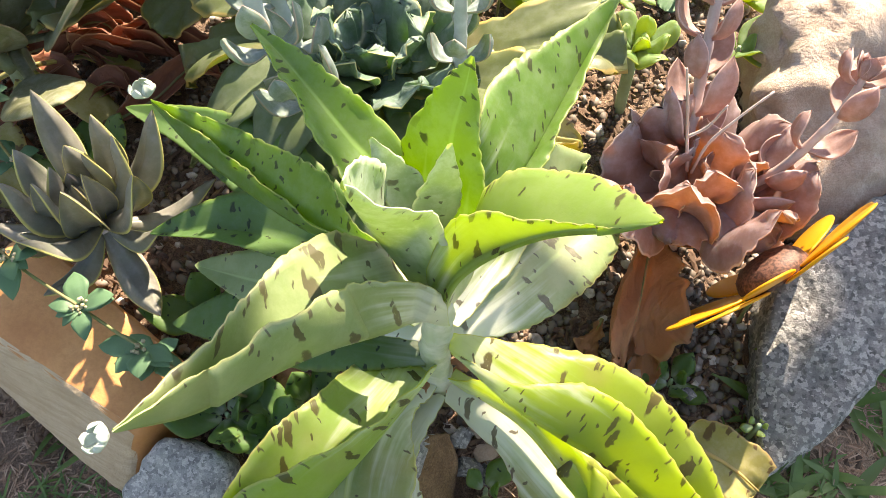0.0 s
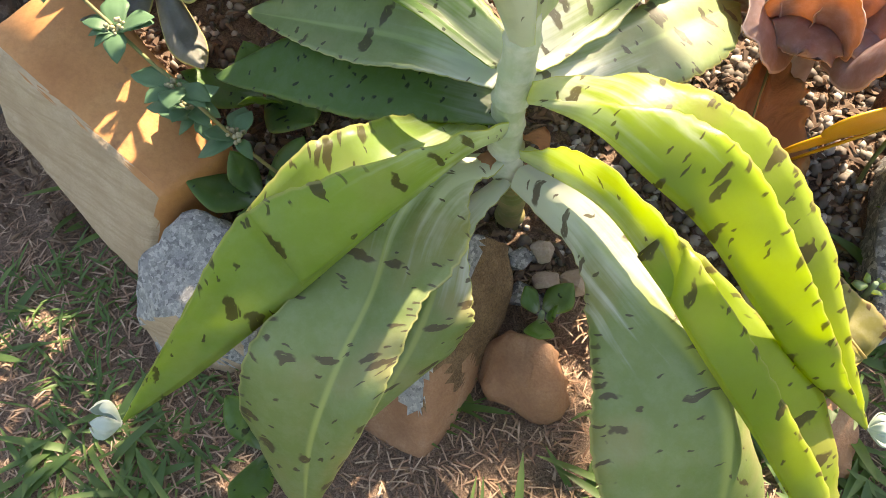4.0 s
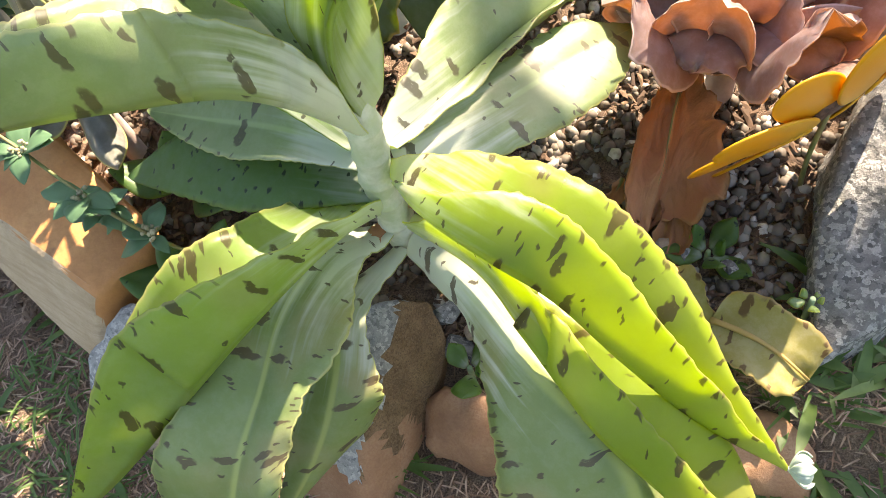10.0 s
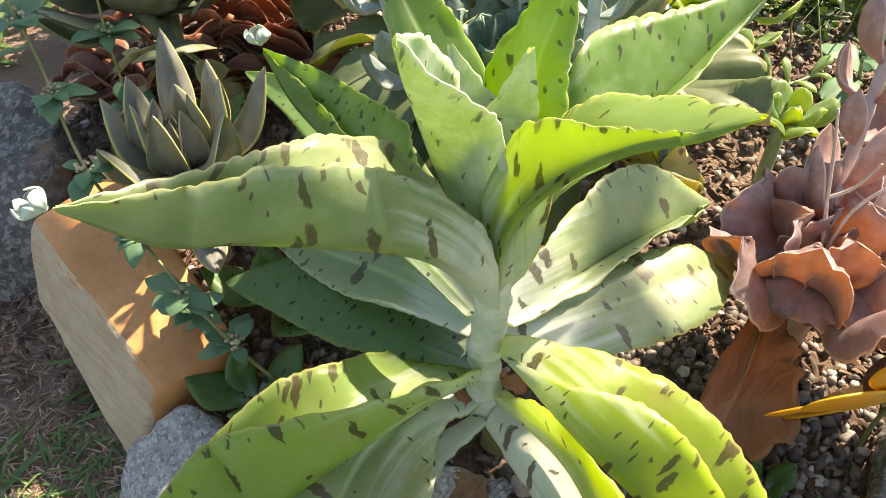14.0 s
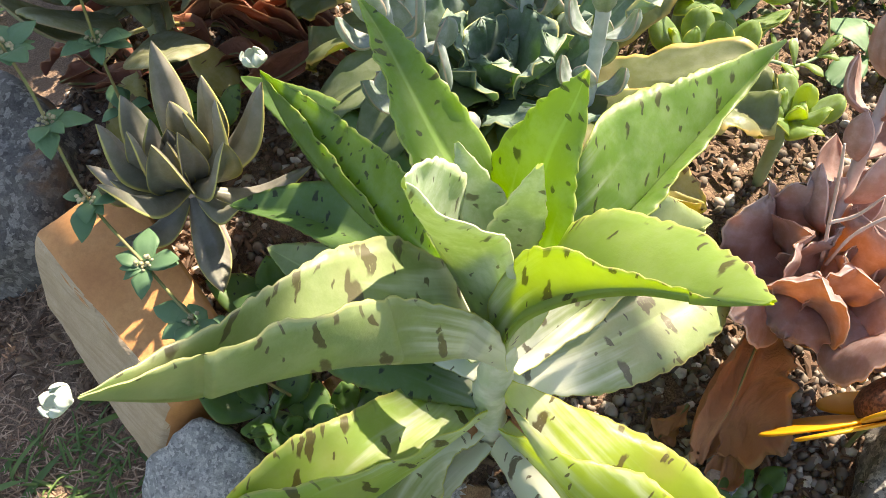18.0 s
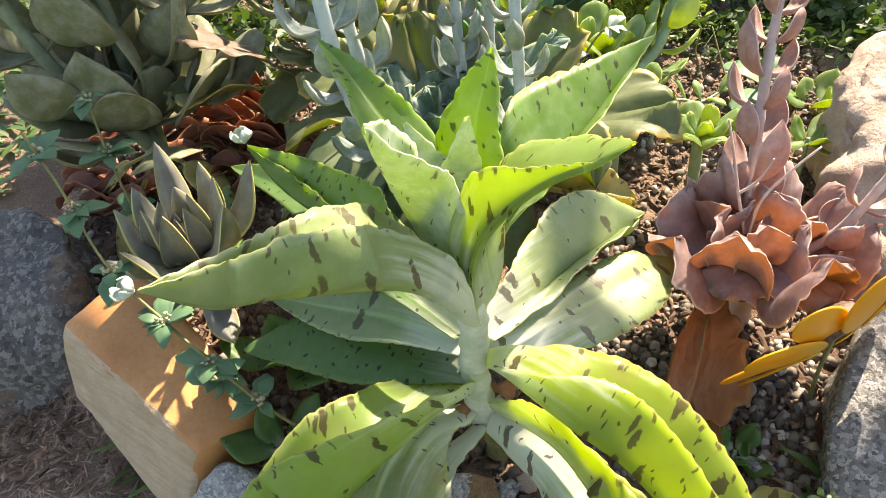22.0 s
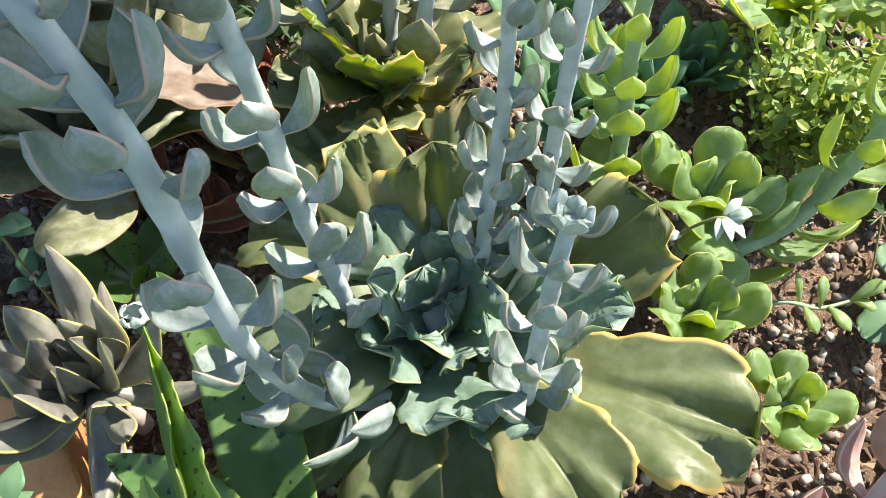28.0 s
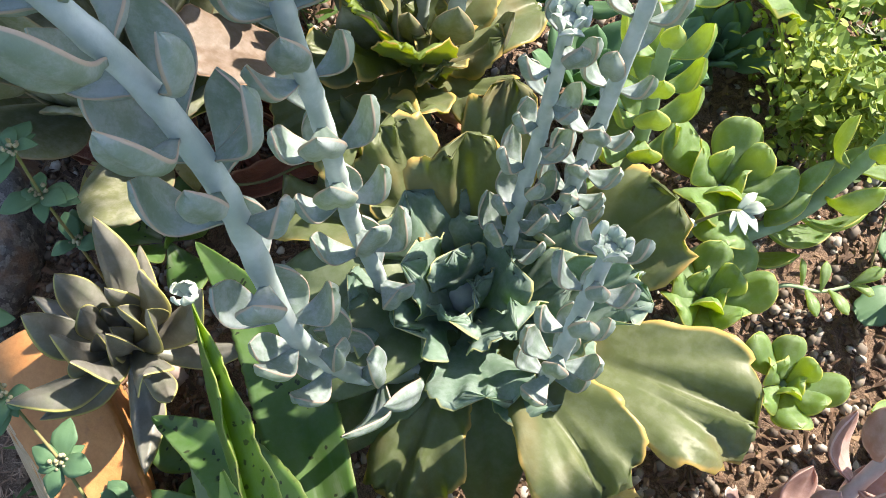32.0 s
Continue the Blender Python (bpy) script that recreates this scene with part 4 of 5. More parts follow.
# middle leaves
sp([(.03, .452, .295), (.068, .52, .277), (.11, .582, .268), (.148, .632, .262), (.178, .668, .268)],
   [(.042, .446, .300), (.088, .512, .290), (.128, .575, .290), (.16, .622, .285), (.179, .667, .270)],
   [(.022, .458, .305), (.05, .53, .318), (.078, .596, .330), (.115, .645, .318), (.178, .669, .271)], "spotted_pale", seed=10)
sp([(.035, .45, .28), (.088, .495, .272), (.135, .548, .258), (.175, .595, .245), (.212, .64, .228)],
   [(.038, .44, .275), (.110, .470, .262), (.165, .520, .245), (.203, .575, .235), (.213, .639, .229)],
   [(.03, .46, .285), (.072, .515, .280), (.112, .568, .270), (.155, .615, .258), (.211, .642, .230)], "spotted_pale", seed=11)
sp_flat([(0.015, 0.45, 0.26), (-0.06, 0.46, 0.262), (-0.16, 0.49, 0.235), (-0.25, 0.505, 0.195)], (0.0, -0.048, -0.012), (0.0, 0.05, 0.015), "spotted_dark", seed=12)
sp_flat([(0.012, 0.455, 0.285), (-0.06, 0.48, 0.285), (-0.14, 0.51, 0.265), (-0.225, 0.55, 0.235)], (0.0, -0.04, -0.004), (0.0, 0.05, 0.025), "spotted_pale", seed=13)
sp_flat([(0.01, 0.46, 0.29), (-0.08, 0.52, 0.30), (-0.17, 0.555, 0.29), (-0.26, 0.56, 0.275)], (-0.01, -0.035, 0.02), (0.01, 0.04, 0.035), "spotted_dark", seed=14)
sp_flat([(0.01, 0.47, 0.28), (-0.10, 0.58, 0.28), (-0.21, 0.67, 0.28), (-0.32, 0.72, 0.285)], (-0.03, -0.03, 0.0), (0.03, 0.035, 0.03), "spotted_dark", seed=15)
# lower leaves, drooping: the folded one with a plantlet, the broad one and the one on the stone
sp([(.015, .44, .235), (-.007, .388, .267), (-.047, .331, .262), (-.105, .279, .224), (-.18, .236, .158), (-.246, .208, .105)],
   [(.022, .43, .262), (-.015, .367, .305), (-.071, .325, .312), (-.141, .298, .281), (-.182, .249, .219), (-.247, .208, .108)],
   [(.0, .45, .245), (-.047, .436, .252), (-.078, .385, .290), (-.117, .342, .294), (-.172, .282, .230), (-.247, .209, .108)], seed=17)
sp([(.015, .44, .205), (-.030, .410, .210), (-.05, .352, .219), (-.055, .292, .212), (-.073, .246, .180), (-.092, .21, .115), (-.105, .18, .012)],
   [(.005, .445, .207), (-.05, .42, .214), (-.080, .357, .226), (-.102, .292, .224), (-.138, .247, .192), (-.148, .222, .118), (-.107, .178, .012)],
   [(.022, .43, .21), (.0, .395, .215), (.006, .332, .228), (-.017, .286, .224), (-.029, .253, .205), (-.045, .22, .166), (-.102, .181, .012)], "spotted_shaded", bow=0.10, seed=18)
sp([(.02, .435, .185), (-.012, .375, .190), (-.020, .325, .165), (-.035, .29, .13), (-.055, .262, .10), (-.08, .235, .07)],
   [(.015, .44, .18), (-.035, .37, .185), (-.05, .32, .155), (-.065, .285, .12), (-.075, .258, .09), (-.081, .234, .07)],
   [(.03, .43, .19), (.004, .37, .188), (.012, .333, .158), (.012, .318, .135), (-.018, .292, .105), (-.079, .236, .071)], "spotted_shaded", seed=19)
# the folded one, the second below it and the broad hanging one on the boulder's side
sp([(.038, .435, .28), (.076, .366, .332), (.115, .345, .316), (.155, .334, .288), (.199, .315, .243), (.246, .3, .194), (.315, .283, .14)],
   [(.045, .42, .30), (.086, .372, .350), (.137, .374, .345), (.18, .353, .329), (.223, .321, .281), (.260, .302, .228), (.315, .283, .143)],
   [(.03, .45, .285), (.095, .412, .338), (.150, .398, .343), (.196, .378, .325), (.238, .345, .285), (.270, .312, .228), (.316, .284, .143)], "spotted_old", seed=20)
sp([(.035, .435, .215), (.095, .385, .234), (.133, .337, .232), (.179, .28, .209), (.23, .254, .153), (.278, .222, .10), (.31, .2, .072)],
   [(.032, .43, .23), (.078, .408, .262), (.130, .362, .266), (.190, .305, .240), (.240, .270, .186), (.290, .235, .125), (.31, .2, .075)],
   [(.04, .445, .222), (.10, .393, .252), (.152, .350, .254), (.222, .312, .216), (.277, .287, .165), (.300, .240, .118), (.311, .201, .075)], "spotted_old", seed=22)
sp([(.035, .437, .2), (.085, .383, .213), (.138, .319, .211), (.175, .288, .196), (.202, .263, .170), (.217, .235, .11), (.228, .205, .02)],
   [(.03, .425, .19), (.086, .366, .193), (.100, .325, .180), (.110, .28, .162), (.118, .236, .122), (.148, .2, .08), (.226, .200, .018)],
   [(.048, .445, .2), (.115, .398, .222), (.172, .352, .214), (.21, .32, .17), (.245, .29, .09), (.278, .257, .025), (.231, .205, .018)], "spotted_shaded", seed=24)
for at, up, size, sd in (((-0.122, 0.254, 0.545), (-0.6, -0.3, 0.8), 0.0125, 31), ((-0.253, 0.652, 0.368), (-0.2, 0.1, 1), 0.02, 32), ((-0.248, 0.206, 0.105), (-0.7, -0.2, 0.4), 0.026, 33), ((0.316, 0.282, 0.142), (0.8, 0, 0.2), 0.020, 34), ((0.313, 0.198, 0.074), (0.5, -0.2, 0.6), 0.036, 35)):
    plantlet(at, up, size, spotted, sd, 7)

# ---- neighbours ----
def rosette(parent, at, n, length, width, mat, rng, kind="pointed", rise=(85, 15), axis=(0, 0, 1), thick=0.006, cup=0.4, wave=0.0, curl=0.0, bend=0.25, golden=2.39996, first=0.0, nn=16, name="leaf", stem=0.0, waves=3.0, ruffle=0.0):
    """Leaves in a spiral round an axis; rise: angle over the horizontal of the inner and the outer leaves."""
    axis = Vector(axis).normalized()
    q = Vector((0, 0, 1)).rotation_difference(axis).to_matrix()
    at = Vector(at)
    out = []
    for i in range(n):
        f = (i + 0.5) / n
        a = first + golden * i + rng.uniform(-0.15, 0.15)
        el = radians(rise[0] + (rise[1] - rise[0]) * f ** 0.8 + rng.uniform(-6, 6))
        ln = length * (0.35 + 0.65 * f ** 0.6) * rng.uniform(0.9, 1.1)
        w = width * (0.45 + 0.55 * f ** 0.6) * rng.uniform(0.9, 1.1)
        flat = Vector((math.cos(a), math.sin(a), 0))
        way = flat * math.cos(el) + Vector((0, 0, 1)) * math.sin(el)
        nor = -flat * math.sin(el) + Vector((0, 0, 1)) * math.cos(el)
        base = Vector((0, 0, -stem * f)) + flat * 0.006
        p1 = base + way * ln * 0.5 - nor * ln * bend * 0.18
        p2 = base + way * ln + nor * ln * bend * 0.35 * (1 if curl >= 0 else -1)
        side = way.cross(nor) * w / 2
        pts = [at + q @ p for p in (base, p1, p2)]
        out.append(leaf(parent, pts, q @ side, q @ -side, mat, name, kind=kind, n=nn, m=8 if not (wave or ruffle) else 24, thick=thick, cup=cup, wave=wave, waves=waves, ruffle=ruffle, curl=curl, seed=rng.randrange(9999)))
    return out


def flower_stalk(parent, pts, radius, mat_stem, mat_leaf, rng, gap=0.03, size=0.05, width=0.03, bud=0.0, name="stalk", up=(0.8, 1.6)):
    """An upright stalk with pairs of spoon leaves."""
    st = part(name, tube(pts, [radius, radius * 0.9, radius * 0.65], 10, 60, 0.14, gap), M[mat_stem], parent)
    line = spline(pts, 60)
    total = sum((line[i + 1] - line[i]).length for i in range(60))
    count = max(2, int(total / gap))
    turn = rng.uniform(0, 3)
    for c in range(count):
        f = (c + 0.6) / count
        i = min(58, int(f * 60))
        p, tan = line[i], (line[i + 1] - line[i]).normalized()
        side = tan.orthogonal().normalized()
        for h in (0, math.pi):
            out = Matrix.Rotation(turn + h + rng.uniform(-0.3, 0.3), 3, tan) @ side
            s = size * (1.1 - 0.45 * f) * rng.uniform(0.8, 1.15)
            tilt = rng.uniform(*up)
            a = p + out * radius * 0.6
            b = a + out * s * 0.42 + tan * s * 0.22 * tilt
            d = a + out * s * 0.60 + tan * s * (0.52 * tilt + 0.28)
            w = tan.cross(out).normalized() * width * s / size * 0.5
            part("stalk_leaf", leaf_mesh([a, b, d], w, -w, "spoon", 16, 8, 0.0055, cup=0.45, seed=rng.randrange(9999)), M[mat_leaf], st)
        turn += 1.57
    if bud:
        tip = line[60]
        tan = (line[60] - line[57]).normalized()
        rosette(st, tip - tan * bud * 0.3, 11, bud, bud * 0.7, "white_bud" if mat_leaf == "stalk_leaf" else mat_leaf, rng, "spoon", (88, 60), tan, 0.003, 0.6, nn=8, name="bud_leaf")
    return st


rng = random.Random(21)
# blue-green plant with wavy leaves and tall stalks
blue = thing("blue_wavy_succulent", (-0.05, 0.79, 0.12), "blue-green succulent with wavy leaves and tall pale stalks", "succulent")
part("stem", tube([(-0.05, 0.79, 0.10), (-0.055, 0.79, 0.2), (-0.06, 0.79, 0.30)], [0.02, 0.018, 0.015], 10, 12), M["blue_stem"], blue)
rosette(blue, (-0.055, 0.785, 0.275), 15, 0.135, 0.115, "blue", rng, "fan", (80, 14), thick=0.004, cup=0.3, ruffle=0.010, nn=30, name="wavy_leaf")
for tip, w, mat, rise in (((0.222, 0.785, 0.318), 0.062, "blue_wavy", 0.012), ((0.13, 0.672, 0.322), 0.055, "blue_wavy", 0.015), ((0.08, 0.925, 0.39), 0.062, "blue_wavy", -0.025), ((0.082, 0.81, 0.41), 0.045, "blue", -0.015), ((-0.112, 0.885, 0.405), 0.055, "blue_wavy", -0.03),
                          ((-0.12, 0.60, 0.20), 0.042, "strap", 0.05), ((-0.21, 0.66, 0.20), 0.042, "strap", 0.05), ((-0.03, 0.605, 0.24), 0.048, "blue_wavy", 0.03), ((-0.24, 0.76, 0.17), 0.035, "strap", 0.05), ((-0.10, 0.955, 0.405), 0.042, "blue_wavy", -0.03), ((0.06, 0.62, 0.18), 0.04, "strap", 0.05), ((-0.26, 0.69, 0.22), 0.045, "strap", 0.06), ((-0.28, 0.81, 0.26), 0.05, "blue_wavy", 0.04), ((-0.17, 0.625, 0.24), 0.045, "strap", 0.06), ((-0.26, 0.90, 0.30), 0.055, "blue_wavy", 0.03), ((-0.195, 0.872, 0.385), 0.052, "blue_wavy", -0.03)):
    base, tip = Vector((-0.05, 0.785, 0.26)), Vector(tip)
    mid = [base, base.lerp(tip, 0.35) + Vector((0, 0, rise)), base.lerp(tip, 0.7) + Vector((0, 0, rise)), tip]
    s = (tip - base).cross(Vector((0, 0, 1))).normalized() * w
    strap = mat == "strap"
    leaf(blue, mid, s + Vector((0, 0, 0.25 * w)), -s + Vector((0, 0, 0.25 * w)), mat, "strap_leaf" if strap else "wavy_leaf", kind="pointed" if strap else "fan", n=44, m=22, thick=0.0045, wave=0.002 if strap else 0.0, waves=2.8, ruffle=0.0 if strap else 0.017, cup=0.2, seed=rng.randrange(999))
for pts, bud in (([(-0.06, 0.71, 0.285), (-0.098, 0.668, 0.335), (-0.120, 0.648, 0.425), (-0.128, 0.641, 0.50), (-0.134, 0.644, 0.645), (-0.143, 0.646, 0.69), (-0.157, 0.645, 0.737), (-0.182, 0.640, 0.782)], 0.02), ([(-0.125, 0.75, 0.33), (-0.142, 0.742, 0.464), (-0.143, 0.733, 0.59), (-0.146, 0.725, 0.69), (-0.147, 0.722, 0.76)], 0.03),
                 ([(-0.039, 0.83, 0.33), (-0.042, 0.84, 0.42), (-0.04, 0.845, 0.52), (-0.035, 0.82, 0.66)], 0.03), ([(-0.014, 0.896, 0.30), (-0.008, 0.875, 0.42), (-0.004, 0.855, 0.55), (-0.002, 0.85, 0.70)], 0.03), ([(0.041, 0.745, 0.31), (0.041, 0.73, 0.42), (0.038, 0.737, 0.52), (0.037, 0.745, 0.585)], 0.03)):
    size, width, gap, thick = (0.058, 0.031, 0.034, 0.0080) if pts[0][1] < 0.73 else (0.050, 0.028, 0.034, 0.0074) if pts[0][0] < -0.1 else (0.040, 0.021, 0.030, 0.0068)
    flower_stalk(blue, pts, thick, "blue_stem", "stalk_leaf", rng, gap, size, width, bud * 0.65)

leaf(blue, [(0.01, 0.765, 0.25), (0.06, 0.71, 0.272), (0.115, 0.683, 0.288), (0.172, 0.679, 0.276)], (0.004, 0.020, 0.004), (-0.004, -0.020, 0.004), "yellowing", "yellowed_leaf", "yellow and orange withering leaf", kind="round", n=30, m=18, thick=0.004, ruffle=0.008, curl=0.5, seed=5)

# grey rosette
grey = thing("grey_rosette_succulent", (-0.335, 0.62, 0.10), "grey-green rosette succulent with yellow-edged pointed leaves", "succulent")
part("stem", tube([(-0.335, 0.62, 0.08), (-0.335, 0.615, 0.15), (-0.34, 0.61, 0.22)], [0.012, 0.012, 0.011], 10, 10), M["pink_stem"], grey)
rosette(grey, (-0.34, 0.61, 0.225), 17, 0.142, 0.044, "grey", rng, "pointed", (86, 42), thick=0.005, cup=0.8, curl=0.45, bend=0.35, nn=20)
rosette(grey, (-0.34, 0.61, 0.215), 8, 0.125, 0.036, "grey", rng, "pointed", (28, -22), thick=0.005, cup=0.7, curl=0.4, bend=0.6, nn=20, first=1.2, name="outer_leaf")

# copper plant
copper = thing("copper_wavy_succulent", (0.30, 0.68, 0.10), "copper and mauve succulent with wavy cupped leaves", "succulent")
part("stem", tube([(0.30, 0.68, 0.08), (0.30, 0.675, 0.15), (0.295, 0.67, 0.20)], [0.016, 0.014, 0.012], 10, 10), M["pink_stem"], copper)
rosette(copper, (0.295, 0.67, 0.205), 14, 0.130, 0.108, "copper", rng, "round", (80, 14), thick=0.0045, cup=0.3, ruffle=0.0062, nn=38, curl=0.45, bend=0.6)
for tip, w in (((0.372, 0.592, 0.222), 0.040), ((0.262, 0.592, 0.215), 0.036), ((0.40, 0.62, 0.18), 0.034)):
    base, tip = Vector((0.295, 0.66, 0.205)), Vector(tip)
    s = (tip - base).cross(Vector((0, 0, 1))).normalized() * w
    leaf(copper, [base, base.lerp(tip, 0.5) + Vector((0, 0, 0.012)), tip], s + Vector((0, 0, 0.012)), -s + Vector((0, 0, 0.012)), "copper", kind="round", n=34, m=20, thick=0.0045, ruffle=0.007, curl=0.4, seed=rng.randrange(999))
flower_stalk(copper, [(0.295, 0.70, 0.22), (0.30, 0.76, 0.32), (0.31, 0.82, 0.41), (0.318, 0.85, 0.47)], 0.0065, "pink_stem", "pink_leaf", rng, 0.032, 0.054, 0.032, 0.030, up=(1.1, 1.8))
flower_stalk(copper, [(0.32, 0.66, 0.21), (0.37, 0.66, 0.25), (0.41, 0.67, 0.32), (0.43, 0.69, 0.37)], 0.0055, "pink_stem", "pink_leaf", rng, 0.034, 0.050, 0.034, 0.028, up=(1.0, 1.7))
for pts in ([(0.288, 0.675, 0.24), (0.272, 0.668, 0.30), (0.262, 0.672, 0.345), (0.252, 0.676, 0.385)], [(0.292, 0.672, 0.24), (0.296, 0.668, 0.29), (0.318, 0.672, 0.325), (0.345, 0.680, 0.352)], [(0.272, 0.668, 0.30), (0.288, 0.666, 0.318), (0.300, 0.668, 0.345)]):
    part("dry_twig", tube(pts, [0.0018, 0.0015, 0.0011], 6, 20, 0.2, 0.02), M["pink_stem"], copper, "thin dry flower twig")

# lime plants
for at, n, ln in (((0.150, 0.910, 0.258), 12, 0.074), ((0.256, 0.875, 0.232), 11, 0.056), ((0.123, 1.035, 0.27), 11, 0.088)):
    lime = thing("lime_succulent", (at[0], at[1], ground_z(at[0], at[1])), "lime-green rosette succulent with rounded leaves", "succulent", "lime rosettes")
    part("stem", tube([(at[0], at[1], ground_z(at[0], at[1]) - 0.01), (at[0], at[1], at[2] - 0.03), at], [0.008, 0.008, 0.007], 8, 8), M["lime_stem"], lime)
    rosette(lime, at, n, ln, ln * 0.70, "lime", rng, "round", (80, 16), thick=0.005, cup=0.45, curl=0.3, nn=18)
lime_tall = thing("tall_lime_succulent", (0.035, 0.96, 0.14), "tall green stalks with fleshy spoon leaves", "succulent")
flower_stalk(lime_tall, [(0.03, 1.03, 0.13), (0.026, 1.03, 0.28), (0.02, 1.015, 0.376), (0.013, 1.005, 0.446), (0.010, 1.0, 0.54)], 0.009, "lime_stem", "lime", rng, 0.035, 0.065, 0.034)
flower_stalk(lime_tall, [(0.13, 0.985, 0.19), (0.168, 1.009, 0.24), (0.206, 1.045, 0.268), (0.228, 1.078, 0.32), (0.234, 1.085, 0.39), (0.24, 1.095, 0.47)], 0.009, "lime_stem", "lime", rng, 0.035, 0.07, 0.036)

# olive plant
olive = thing("olive_succulent", (-0.52, 0.87, 0.13), "large olive-grey succulent with broad rounded leaves", "succulent")
part("stem", tube([(-0.52, 0.87, 0.10), (-0.52, 0.87, 0.2), (-0.51, 0.86, 0.28)], [0.02, 0.018, 0.016], 10, 10), M["olive_stem"], olive)
rosette(olive, (-0.51, 0.86, 0.25), 20, 0.21, 0.105, "olive", rng, "paddle", (75, 10), thick=0.006, cup=0.35, nn=24, bend=0.3)
rosette(olive, (-0.52, 0.87, 0.20), 6, 0.22, 0.07, "yellowing", rng, "paddle", (-15, -35), thick=0.005, cup=0.3, nn=20, bend=-0.3, first=3.6, name="yellowed_leaf")
for pts in ([(-0.51, 0.86, 0.24), (-0.505, 0.86, 0.45), (-0.50, 0.86, 0.65), (-0.49, 0.86, 0.85)], [(-0.53, 0.88, 0.24), (-0.60, 0.90, 0.42), (-0.64, 0.91, 0.60), (-0.66, 0.92, 0.78)], [(-0.50, 0.89, 0.24), (-0.44, 0.93, 0.40), (-0.41, 0.95, 0.55), (-0.40, 0.96, 0.72)], [(-0.50, 0.83, 0.24), (-0.56, 0.80, 0.36), (-0.60, 0.79, 0.5), (-0.62, 0.79, 0.62)]):
    flower_stalk(olive, pts, 0.010, "olive_stem", "olive", rng, 0.06, 0.14, 0.085)

# ---- ornament, dry leaves and weeds ----
def slab(outline, up, thick):
    """A flat plate with rounded rim from an outline of points."""
    up = Vector(up).normalized() * thick / 2
    bm = bmesh.new()
    c = sum((Vector(p) for p in outline), Vector()) / len(outline)
    rows = []
    for f, h in ((0.93, 1.0), (1.0, 0.45), (1.0, -0.45), (0.93, -1.0)):
        rows.append([bm.verts.new(c + (Vector(p) - c) * f + up * h) for p in outline])
    n = len(outline)
    for a, b in zip(rows, rows[1:]):
        for i in range(n):
            bm.faces.new((a[i], b[i], b[(i + 1) % n], a[(i + 1) % n]))
    bm.faces.new(rows[0])
    bm.faces.new(rows[-1][::-1])
    bmesh.ops.recalc_face_normals(bm, faces=bm.faces)
    return bm


flower = thing("flower_ornament", (0.368, 0.57, 0.08), "yellow garden flower ornament with wooden petals and brown woven centre", "ornament")
face = Vector((-0.56, 0.74, 0.37)).normalized()
f_c = Vector((0.362, 0.550, 0.220))
f_x = face.cross(Vector((0, 0, 1))).normalized()
f_y = face.cross(f_x)
for i in range(10):
    a = 6.283 * i / 10 + 0.2
    out = f_x * math.cos(a) + f_y * math.sin(a)
    side = face.cross(out)
    pts = []
    for q in range(24):
        b = 6.283 * q / 24
        along = 0.024 + 0.048 * (1 + math.cos(b))
        pts.append(f_c + out * along + side * 0.0235 * math.sin(b) * (1.1 + 0.1 * math.cos(b)) + face * (0.18 * (along - 0.03) - (0.005 if i % 2 else 0.0)))
    part("petal", slab(pts, face, 0.0032), M["petal"], flower)
bm = bmesh.new()
rings = []
for r, h in ((0.036, -0.004), (0.0375, 0.006), (0.034, 0.016), (0.026, 0.023), (0.014, 0.027), (0.004, 0.028)):
    rings.append([bm.verts.new(f_c + (f_x * math.cos(6.2832 * q / 32) + f_y * math.sin(6.2832 * q / 32)) * r * (1 + 0.03 * (-1) ** q) + face * h) for q in range(32)])
for a, b in zip(rings, rings[1:]):
    for q in range(32):
        bm.faces.new((a[q], a[(q + 1) % 32], b[(q + 1) % 32], b[q]))
bm.faces.new(rings[-1])
bm.faces.new(rings[0][::-1])
bmesh.ops.recalc_face_normals(bm, faces=bm.faces)
part("centre", bm, M["disc"], flower, "brown woven flower centre")
part("stake", tube([f_c, f_c + Vector((0.004, 0.02, -0.09)), (0.372, 0.575, 0.06)], [0.0025, 0.0025, 0.0025], 6, 8), M["weed_stem"], flower)


def dry_leaf(mid, left, right, label="curled dry orange-brown leaf lying on the gravel", **kw):
    args = dict(kind="fan", n=26, m=10, thick=0.003, wave=0.006, waves=1.6, cup=-0.6, seed=int(abs(mid[0][0]) * 9999))
    args.update(kw)
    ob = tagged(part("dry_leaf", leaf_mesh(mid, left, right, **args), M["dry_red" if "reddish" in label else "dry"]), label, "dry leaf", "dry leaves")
    part("midrib", tube([Vector(q) + Vector((0, 0, 0.001)) for q in mid], [0.0022, 0.0016, 0.0008], 6, 14), M["weed_stem"], ob)
    return ob


dry_leaf([(0.262, 0.645, 0.175), (0.25, 0.60, 0.165), (0.24, 0.555, 0.135), (0.225, 0.52, 0.095)], (-0.042, 0.0, 0.014), (0.044, 0.0, -0.016), kind="round", n=44, m=22, cup=-1.6, curl=-0.7, wave=0.0, ruffle=0.016)
dry_leaf([(0.245, 0.565, 0.115), (0.25, 0.54, 0.10), (0.25, 0.515, 0.085), (0.246, 0.495, 0.078)], (-0.018, 0.005, 0.0), (0.022, 0.0, 0.004), n=30, m=16, cup=-1.5, curl=-0.8, wave=0.0, ruffle=0.010)
dry_leaf([(0.205, 0.56, 0.115), (0.195, 0.545, 0.10), (0.185, 0.53, 0.085)], (-0.02, -0.01, 0.0), (0.02, 0.01, 0.0))
dry_rng = random.Random(61)
